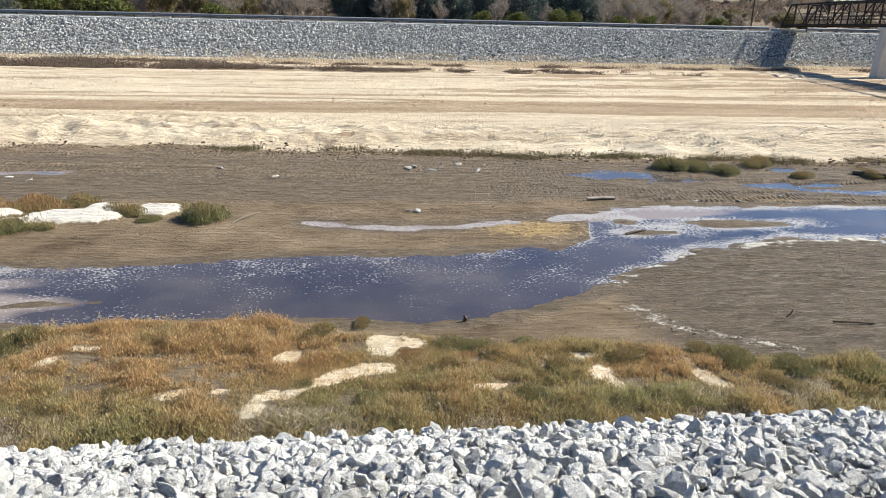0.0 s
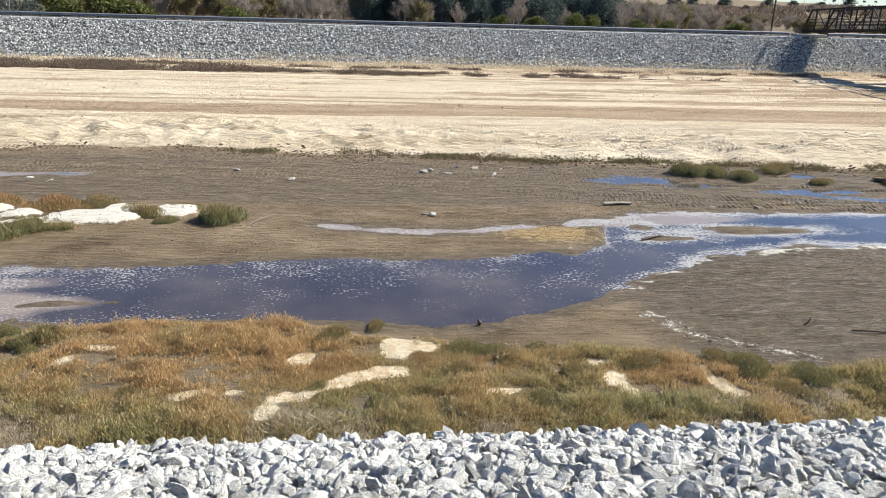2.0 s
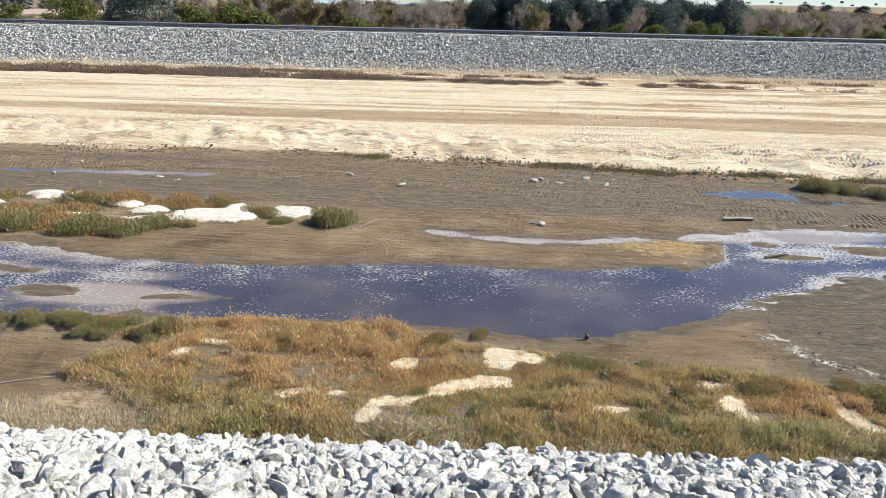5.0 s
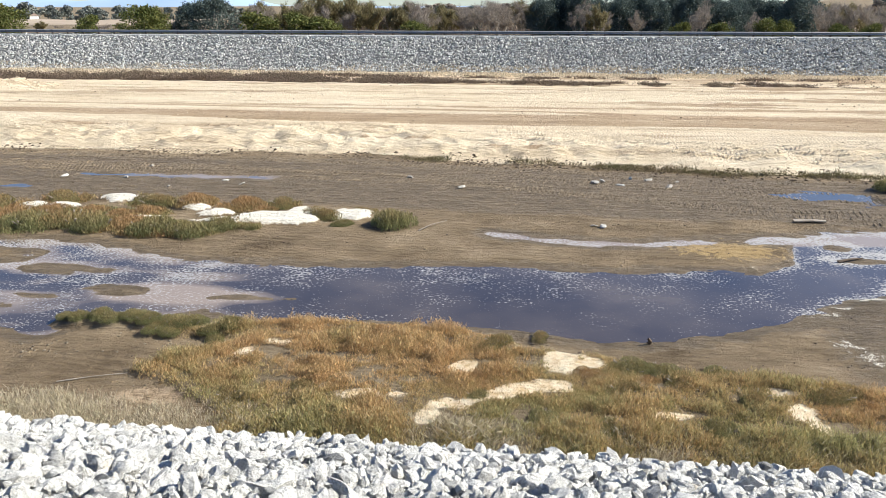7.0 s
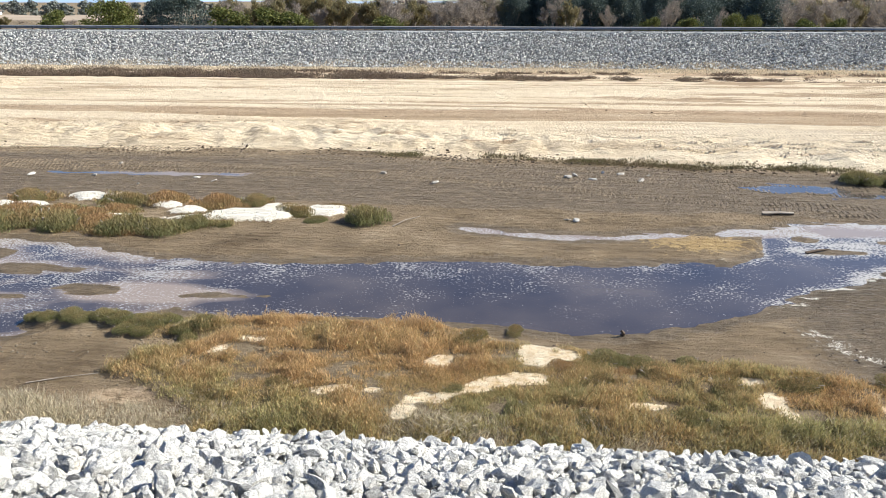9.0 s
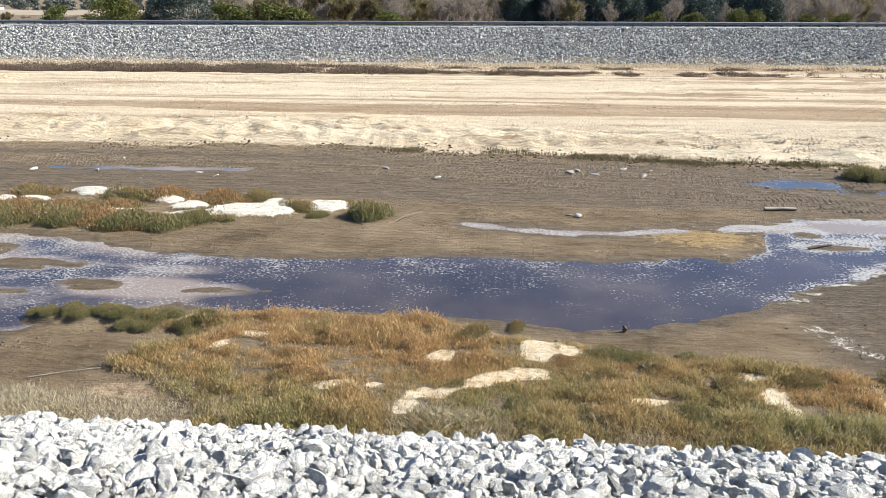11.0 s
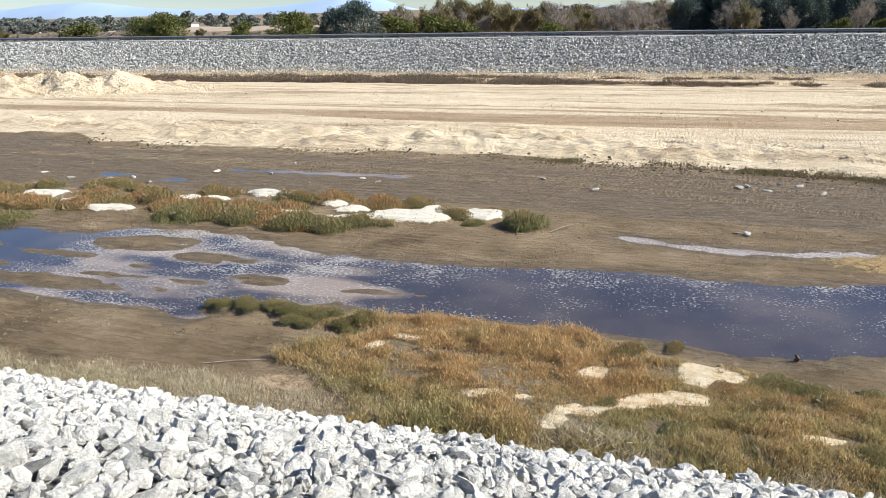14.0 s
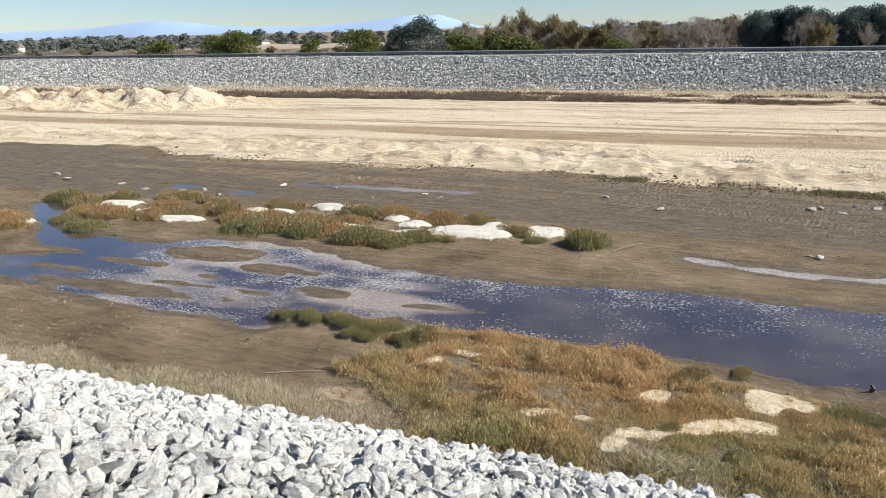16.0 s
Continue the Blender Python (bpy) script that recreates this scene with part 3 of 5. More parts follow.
    # both riprap slopes, where the painted shade of the stone gaps lies
    cover["rubble"] = np.clip(smooth(FAR_FOOT - 0.3, FAR_FOOT + 0.3, y) * smooth(FAR_CREST + 0.1, FAR_CREST - 0.1, y) + smooth(NEAR_FOOT + 0.1, NEAR_FOOT - 0.2, y), 0, 1)
    cover["land"] = np.clip(0.9 * plants * (1 - sandy) + smooth(FAR_CREST - 0.2, FAR_CREST + 0.2, y) + smooth(NEAR_FOOT + 0.5, NEAR_FOOT, y), 0, 1)
    return z, cover


def spaced(stops):
    """Grid lines: (from, to, step) stretches, joined."""
    out = []
    for a, b, step in stops:
        out += list(np.arange(a, b - step * 0.25, step))
    return np.array(out + [stops[-1][1]])


def grid_faces(nx, ny):
    i = np.arange(nx * ny).reshape(ny, nx)
    return np.stack([i[:-1, :-1], i[:-1, 1:], i[1:, 1:], i[1:, :-1]], -1).reshape(-1, 4)


gx = spaced([(-4500, -500, 250), (-500, -100, 25), (-100, -74, 0.6), (-74, -26, 0.34), (-26, 22, 0.16), (22, 80, 0.6), (80, 500, 20), (500, 4500, 250)])
gy = spaced([(-300, -20, 35), (-20, 0, 2), (0, 9, 0.5), (9, 28.6, 0.13), (28.6, 50, 0.22), (50, 62, 0.28), (62, 92, 0.5), (92, 260, 4), (260, 1000, 40), (1000, 4800, 200)])
X, Y = np.meshgrid(gx, gy)
Z, COVER = lie(X, Y)
ground_mesh = mesh_of("ground", np.stack([X, Y, Z], -1).reshape(-1, 3), grid_faces(len(gx), len(gy)), True)
for key, values in COVER.items():
    set_attr(ground_mesh, key, values)
ground = tagged(put("ground", ground_mesh, GROUND), "muddy river bed with pale sand banks between levees", "ground", kind="structure")

wx, wy = spaced([(-60, -26, 0.6), (-26, 22, 0.2), (22, 60, 0.6)]), spaced([(11.8, 28.6, 0.16)])
WX, WY = np.meshgrid(wx, wy)
wet = wetness(WX, WY)
faces = grid_faces(len(wx), len(wy))
faces = faces[(wet.ravel()[faces] > -0.5).any(1)]
used = np.unique(faces)
slot = np.full(wet.size, -1)
slot[used] = np.arange(len(used))
water_mesh = mesh_of("water", np.stack([WX, WY, 0 * WX], -1).reshape(-1, 3)[used], slot[faces], True)
right_shoal = smooth(4.5, 7.5, WX)
foam = 0.30 + 0.10 * smooth(0.55, 0.08, wet) + 0.30 * right_shoal * smooth(0.7, 0.08, wet) + 0.22 * right_shoal * smooth(0.9, 0.2, wet) + 0.15 * smooth(-5, -8, WX) * smooth(-17, -14.5, WX)
foam = foam + 0.15 * smooth(15.0, 16.6, WY) * smooth(7, 4, WX) - 0.12 * smooth(15.2, 13.9, WY) * smooth(-3, 0, WX) - 0.30 * smooth(8.5, 10, WX) * smooth(0.5, 1.0, wet)
foam = np.clip(foam - 0.45 * smooth(-15.5, -17.5, WX) - 0.5 * smooth(23.0, 24.0, WY) + 0.20 * np.clip(1 - near_line(WX, WY, SIDE_ARM) / 0.5, 0, 1) * smooth(8, 5, WX), 0, 1)
film = 1.1 * smooth(1.1, 0.1, np.hypot((WX - 9.4) / 4.2, (WY - 21.3) / 1.0) + 0.25 * fbm(WX * 0.9, WY * 1.8, 3, 27)) + 0.85 * smooth(1.1, 0.1, np.hypot((WX + 7.8) / 2.4, (WY - 15.0) / 0.7) + 0.3 * fbm(WX * 0.9, WY * 1.8, 3, 28))
film = np.clip(film + 0.5 * smooth(-5.5, -8, WX) * smooth(-16.5, -13.5, WX) * (0.55 + 1.1 * fbm(WX * 0.5, WY * 1.1, 4, 38)) + 1.6 * np.clip(1 - near_line(WX, WY, SIDE_ARM) / 0.7, 0, 1) * (0.7 + 0.6 * fbm(WX * 1.4, WY * 2, 3, 29)) + 0.3 * smooth(0.45, 0.05, wet) * smooth(-3, -6, WX), 0, 1)
set_attr(water_mesh, "foam", foam.ravel()[used])
set_attr(water_mesh, "film", film.ravel()[used])
water = tagged(put("water", water_mesh, WATER), "shallow murky stream with drifting foam over mud", "water", kind="structure")


def height(x, y):
    return lie(np.atleast_1d(np.asarray(x, dtype=float)), np.atleast_1d(np.asarray(y, dtype=float)))[0]


# ---- riprap ----
def stone_shape(seed, fine=1):
    """A broken stone: a ball cut flat by random planes, with chipped edges."""
    rng = np.random.default_rng(seed)
    bm = bmesh.new()
    bmesh.ops.create_icosphere(bm, subdivisions=fine + 1, radius=1)
    bm.verts.index_update()
    v = np.array([q.co[:] for q in bm.verts])
    f = np.array([[q.index for q in t.verts] for t in bm.faces])
    bm.free()
    v += rng.normal(0, 0.14, v.shape)
    v /= np.linalg.norm(v, axis=1)[:, None]
    planes = rng.normal(size=(8, 3))
    planes = np.concatenate([planes, -planes[:3] + rng.normal(0, 0.25, (3, 3))])
    planes /= np.linalg.norm(planes, axis=1)[:, None]
    reach = rng.uniform(0.36, 0.78, len(planes))
    along = np.clip(v @ planes.T, 1e-3, None)
    r = np.minimum((reach / along).min(1), 1.05)
    v = v * (r * rng.uniform(0.93, 1.05, len(v)))[:, None]
    return v * (rng.uniform(0.9, 1.25), rng.uniform(0.65, 0.95), rng.uniform(0.5, 0.8)), f


STONES = [stone_shape(i) for i in range(28)]
COARSE = [stone_shape(40 + i, 0) for i in range(16)]


def turns(n, rng):
    """n random turns as 3 x 3 matrices."""
    q = rng.normal(size=(n, 4))
    q /= np.linalg.norm(q, axis=1)[:, None]
    w, x, y, z = q.T
    return np.stack([1 - 2 * (y * y + z * z), 2 * (x * y - z * w), 2 * (x * z + y * w), 2 * (x * y + z * w), 1 - 2 * (x * x + z * z), 2 * (y * z - x * w),
                     2 * (x * z - y * w), 2 * (y * z + x * w), 1 - 2 * (x * x + y * y)], -1).reshape(-1, 3, 3)


def strewn(shapes, at, rot, size, pick):
    """Copies of shapes joined into one pair of arrays."""
    vs, fs, base = [], [], 0
    for k, (v, f) in enumerate(shapes):
        sel = np.where(pick == k)[0]
        if not len(sel):
            continue
        w = np.einsum("nij,vj->nvi", rot[sel], v) * size[sel][:, None, None] + at[sel][:, None, :]
        vs.append(w.reshape(-1, 3))
        fs.append((f[None] + (np.arange(len(sel)) * len(v))[:, None, None] + base).reshape(-1, 3))
        base += len(sel) * len(v)
    return np.concatenate(vs), np.concatenate(fs)


def lying(n, rng, tilt=0.8):
    """n turns that leave a stone lying about flat."""
    a, t, q = rng.uniform(0, 2 * np.pi, n), rng.normal(0, tilt, n), rng.uniform(0, 2 * np.pi, n)
    ca, sa, ct, st, cq, sq = np.cos(a), np.sin(a), np.cos(t), np.sin(t), np.cos(q), np.sin(q)
    z, o = np.zeros(n), np.ones(n)
    first = np.stack([cq, -sq, z, sq, cq, z, z, z, o], -1).reshape(-1, 3, 3)
    lean = np.stack([o, z, z, z, ct, -st, z, st, ct], -1).reshape(-1, 3, 3)
    last = np.stack([ca, -sa, z, sa, ca, z, z, z, o], -1).reshape(-1, 3, 3)
    return last @ lean @ first


def bank_stones(x0, x1, y0, y1, step, small, large, seed, sunk=0.1, lift=0.06, power=2.2):
    """Places, turns and sizes of stones that cover a slope."""
    rng = np.random.default_rng(seed)
    xs, ys = np.arange(x0, x1, step), np.arange(y0, y1, step * 0.88)
    px, py = np.meshgrid(xs, ys)
    px, py = px.ravel() + rng.uniform(-0.5, 0.5, px.size) * step, py.ravel() + rng.uniform(-0.5, 0.5, py.size) * step
    size = small + (large - small) * rng.random(px.size) ** power
    pz = height(px, py) + size * (0.18 - sunk) + rng.uniform(0, lift, px.size)
    return np.stack([px, py, pz], -1), lying(px.size, rng), size, rng.integers(0, 16, px.size)


near_bank = thing("riprap_bank", "near levee slope of loose pale granite riprap", "riprap", kind="structure")
v, f = strewn(COARSE, *bank_stones(-17, 15, 1.2, 4.3, 0.13, 0.06, 0.2, 3, 0.0, 0.08, 3.0))
tagged(put("stones", mesh_of("stones", v, f), STONE_STUFF, near_bank), kind="stuff")
under = bank_stones(-17, 15, 4.3, 9.3, 0.14, 0.06, 0.10, 4, 0.4, 0.0)
v, f = strewn(COARSE, *under)
tagged(put("stones", mesh_of("stones", v, f), STONE_STUFF, near_bank), kind="stuff")
at, rot, size, pick = bank_stones(-17, 15, 4.3, 9.3, 0.112, 0.055, 0.195, 5, 0.0, 0.11, 3.4)
pick = np.random.default_rng(15).integers(0, len(STONES), len(pick))
close = (at[:, 0] > -2.3) & (at[:, 0] < 2.7) & (at[:, 1] > 5.2) & (at[:, 1] < 6.2)
close &= np.cumsum(close) <= 300
v, f = strewn(STONES, at[~close], rot[~close], size[~close], pick[~close])
tagged(put("stones", mesh_of("stones", v, f), STONE_STUFF, near_bank), kind="stuff")
stone_meshes = [mesh_of("stone", v, f) for v, f in STONES]
for p, r, s, k in zip(at[close], rot[close], size[close], pick[close]):
    ob = put("stone", stone_meshes[k], STONE_PART, near_bank)
    ob.matrix_basis = Matrix.Translation(p) @ Matrix(r.tolist()).to_4x4() @ Matrix.Scale(s, 4)

far_bank = thing("riprap_levee", "far levee slope faced with grey granite riprap", "riprap", kind="structure")
at, rot, size, pick = bank_stones(-130, 72, FAR_FOOT - 0.2, FAR_CREST - 0.35, 0.225, 0.11, 0.27, 6, 0.0, 0.2)
v, f = strewn(COARSE, at, rot, size, pick)
tagged(put("stones", mesh_of("far_stones", v, f), STONE_FAR, far_bank), kind="stuff")


# ---- marsh plants ----
def stems(px, py, pz, tall, lean, wide, tone, rng):
    """Narrow upright blades, one triangle each with a kink: arrays for one mesh."""
    n = len(px)
    a = rng.uniform(0, 2 * np.pi, n)
    la = rng.uniform(0, 2 * np.pi, n)
    ux, uy = np.cos(a) * wide / 2, np.sin(a) * wide / 2
    lx, ly = np.cos(la) * lean * tall, np.sin(la) * lean * tall
    v = np.empty((n, 4, 3))
    v[:, 0] = np.stack([px - ux, py - uy, pz], -1)
    v[:, 1] = np.stack([px + ux, py + uy, pz], -1)
    v[:, 2] = np.stack([px + lx * 0.55 + ux * 1.1, py + ly * 0.55 + uy * 1.1, pz + tall * 0.62], -1)
    v[:, 3] = np.stack([px + lx, py + ly, pz + tall], -1)
    i = np.arange(n)[:, None] * 4
    return v.reshape(-1, 3), np.concatenate([i + [[0, 1, 2]], i + [[0, 2, 3]]]), np.repeat(tone, 4)


def carpet(name, label, count, x0, x1, y0, y1, chance, tall, wide, tone, mat, seed, tuft=9, spread=0.055, lean=0.45, shoot=0.0):
    rng = np.random.default_rng(seed)
    px, py = rng.uniform(x0, x1, count), rng.uniform(y0, y1, count)
    keep = rng.random(count) < chance(px, py)
    px, py = px[keep], py[keep]
    t, h = tone(px, py) + rng.normal(0, 0.22, len(px)), tall(px, py) * rng.uniform(0.55, 1.2, len(px))
    px, py, t, h = (np.repeat(q, tuft) for q in (px, py, t, h))
    px, py = px + rng.normal(0, spread, len(px)), py + rng.normal(0, spread, len(py))
    h = h * rng.uniform(0.6, 1.1, len(h))
    base = height(px, py) - 0.01
    if shoot:
        base = base + np.maximum(h * rng.uniform(0.0, 1.0, len(h)) - shoot * 0.4, 0)
        h = shoot * rng.uniform(0.5, 1.5, len(h))
    v, f, tone_v = stems(px, py, base, h, lean * rng.uniform(0.1, 1, len(h)), wide * rng.uniform(0.6, 1.4, len(h)), np.clip(t, 0, 1), rng)
    me = mesh_of(name, v, f)
    set_attr(me, "tone", tone_v)
    return tagged(put(name, me, mat), label, "marsh plants", kind="stuff")


def marsh_tone(x, y):
    rust = smooth(-6.2, -4.6, x) * smooth(1.2, -0.8, x) * smooth(9.9, 11.7, y) + 0.8 * np.exp(-(((x - 5.2) / 0.9) ** 2 + ((y - 11.0) / 0.5) ** 2)) + 0.4 * np.exp(-(((x - 2.6) / 1.5) ** 2 + ((y - 11.3) / 0.5) ** 2))
    return np.clip(0.58 - 0.58 * rust + 0.60 * fbm(x * 0.9, y * 1.1, 4, 51), 0, 1)


def open_sand(x, y):
    """Distance to the sandy hollow and trail among the plants."""
    return np.minimum(near_line(x, y, HOLLOW), near_line(x, y, TRAIL))


def tussock(x, y):
    return np.clip(0.45 + 1.7 * fbm(x * 2.1, y * 2.6, 3, 53), 0.08, 1.4)


carpet("pickleweed", "dense rust and green pickleweed covering the marsh bank", 100000, -7.2, 16, 9.3, 14.0,
       lambda x, y: marsh(x, y) * (1 - bare(x, y)) * np.clip(0.25 + tussock(x, y), 0, 1) * smooth(-0.48, -0.12, fbm(x * 1.5, y * 2.0, 4, 52)),
       lambda x, y: (0.035 + 0.15 * tussock(x, y) ** 1.3) * (0.35 + 0.65 * smooth(0.3, 0.8, open_sand(x, y))), 0.010, marsh_tone, PICKLEWEED, 61, 14, 0.045, 1.0, 0.042)
carpet("dry_grass", "thin dry grey grass along the foot of the rocks", 38000, -24, 16, 9.1, 10.5,
       lambda x, y: smooth(10.35, 9.6, y + 0.35 * fbm(x * 0.9, y * 0.9, 3, 54)) * np.where(x > -5, 0.3, 0.95),
       lambda x, y: 0.12 + 0.07 * fbm(x * 1.1, y, 3, 55), 0.0042, lambda x, y: np.clip(0.35 + 0.5 * fbm(x * 0.7, y * 0.7, 3, 56), 0, 1), DRY_GRASS, 62, 7, 0.05, 0.9)
carpet("dead_brush", "tangle of dead grey stems beside the rocks", 420, -2.2, 0.6, 9.4, 10.1,
       lambda x, y: smooth(1.0, 0.5, np.hypot((x + 0.8) / 0.8, (y - 9.7) / 0.24)), lambda x, y: 0.17 + 0 * x, 0.0045, lambda x, y: 0.3 + 0 * x, DRY_GRASS, 66, 8, 0.07, 1.6)


def scrub_chance(x, y):
    middle = 65.8 + 0.7 * fbm(x * 0.09, 0 * x, 3, 57)
    half = 0.5 + 1.2 * smooth(-4, -22, x) + 1.1 * fbm(x * 0.3, 0 * x, 3, 56)
    return smooth(half + 0.3, half - 0.3, np.abs(y - middle)) * smooth(-0.35, 0.05, fbm(x * 0.5, y * 0.9, 3, 58) + 0.3 * smooth(-5, -25, x)) * smooth(33, 29, x)


def second_scrub(x, y):
    return smooth(0.6, 0.2, np.abs(y - 71.8 - 0.6 * fbm(x * 0.15, 0 * x, 3, 86))) * smooth(-0.3, 0.1, fbm(x * 0.4, y * 0.6, 3, 87))


carpet("scrub_strip", "low brown scrub along the levee foot", 46000, -95, 34, 62.5, 69, scrub_chance,
       lambda x, y: 0.22 + 0.55 * fbm(x * 0.6, y * 0.9, 4, 59) + 0.3 * smooth(0, -25, x), 0.045, lambda x, y: 0.4 + 0.5 * fbm(x * 0.2, y, 2, 60), BROWN_SCRUB, 63, 10, 0.16, 1.3, 0.10)
carpet("scrub_strip", "thin dark scrub below the far riprap", 9000, -40, 62, 70.6, 73, second_scrub,
       lambda x, y: 0.20 + 0.25 * fbm(x * 0.5, y * 0.6, 4, 85), 0.06, lambda x, y: 0.3 + 0 * x, BROWN_SCRUB, 84, 7, 0.2, 0.8, 0.12)
carpet("straw_strip", "pale dry straw at the foot of the far riprap", 34000, -95, 72, 72.4, 77.4,
       lambda x, y: smooth(-0.5, 0.2, fbm(x * 0.25, y * 0.5, 3, 83) + 0.6 * smooth(-20, 15, x)), lambda x, y: 0.18 + 0.16 * fbm(x * 0.5, y, 3, 64), 0.05, lambda x, y: 0.1 + 0 * x, STRAW, 65, 5, 0.2, 0.7)
carpet("edge_weeds", "dark ragged weeds along the cut edge of the sand", 36000, -6, 40, 26.5, 31.5,
       lambda x, y: smooth(0.75, 0.1, np.abs(y - table(x, SAND_EDGE) - 0.2 + 0.9 * fbm(x * 0.35, y * 0.5, 4, 11))) * smooth(-0.1, 0.3, fbm(x * 0.45, y * 0.9, 3, 82) + 0.2 * smooth(2, 8, x)),
       lambda x, y: 0.16 + 0.16 * fbm(x * 1.3, y, 3, 81), 0.02, lambda x, y: 0.5 + 0.6 * fbm(x * 0.6, y, 2, 80), EDGE_WEED, 79, 9, 0.08, 0.9, 0.06)
carpet("hill_scrub", "dry grey-brown brush on the hillside beyond", 26000, -60, 230, 128, 246,
       lambda x, y: smooth(-0.25, 0.1, fbm(x * 0.04, y * 0.05, 4, 66)) * smooth(-70, -10, x), lambda x, y: 1.1 + 0.7 * fbm(x * 0.08, y * 0.08, 3, 67), 0.35,
       lambda x, y: 0.4 + 0.6 * fbm(x * 0.05, y * 0.05, 2, 68), BROWN_SCRUB, 69, 5, 0.6, 1.0)


# ---- shrubs on the bed ----
def dome(rng, count, tall, tone_low, tone_high):
    """A low rounded shrub of unit radius made of many short upward shoots."""
    lobes = [(rng.uniform(-0.5, 0.5), rng.uniform(-0.5, 0.5), rng.uniform(0.45, 0.62), rng.uniform(0.7, 1.1)) for _ in range(6)]
    pick = rng.integers(0, len(lobes), count)
    cx, cy, r, h = (np.array([lobes[i][k] for i in pick]) for k in range(4))
    a, q = rng.uniform(0, 2 * np.pi, count), np.sqrt(rng.random(count))
    px, py = cx + np.cos(a) * q * r, cy + np.sin(a) * q * r
    top = tall * h * np.sqrt(np.clip(1 - 0.85 * q * q, 0.03, 1))
    long = rng.uniform(0.05, 0.12, count)
    pz = np.maximum(top * rng.uniform(0.35, 1.0, count) - long * 0.5, 0)
    tone = np.clip(rng.uniform(tone_low, tone_high, count) - 0.8 * (pz / tall - 0.45), 0, 1)
    v, f, t = stems(px, py, pz, long, rng.uniform(0.1, 0.9, count), rng.uniform(0.010, 0.024, count), tone, rng)
    return v, f, t


def shrub_source(seed, label, low, high, tall):
    rng = np.random.default_rng(seed)
    root = thing("shrub", label, "shrub", pose(0, -200, 0))
    v, f, t = dome(rng, 7000, tall, low, high)
    me = mesh_of("foliage", v, f)
    set_attr(me, "tone", t)
    put("foliage", me, SHRUB_SHOOTS, root)
    bm = bmesh.new()
    for _ in range(14):
        a, q = rng.uniform(0, 6.28), rng.uniform(0.05, 0.75)
        bar_into(bm, (0.25 * math.cos(a) * q, 0.25 * math.sin(a) * q, -0.05), (math.cos(a) * q, math.sin(a) * q, tall * 0.6), 0.04, 0.02, 4)
    part("woody_base", bm, BARK, root, "woody grey-brown stems")
    return root


SHRUBS = {
    "green": shrub_source(71, "low green pickleweed shrub on the mud", 0.75, 1.0, 0.62),
    "olive": shrub_source(72, "olive and rust pickleweed shrub on a sandy hummock", 0.35, 0.9, 0.55),
    "rust": shrub_source(73, "rust-brown pickleweed shrub beside pale sand", 0.0, 0.5, 0.5),
}
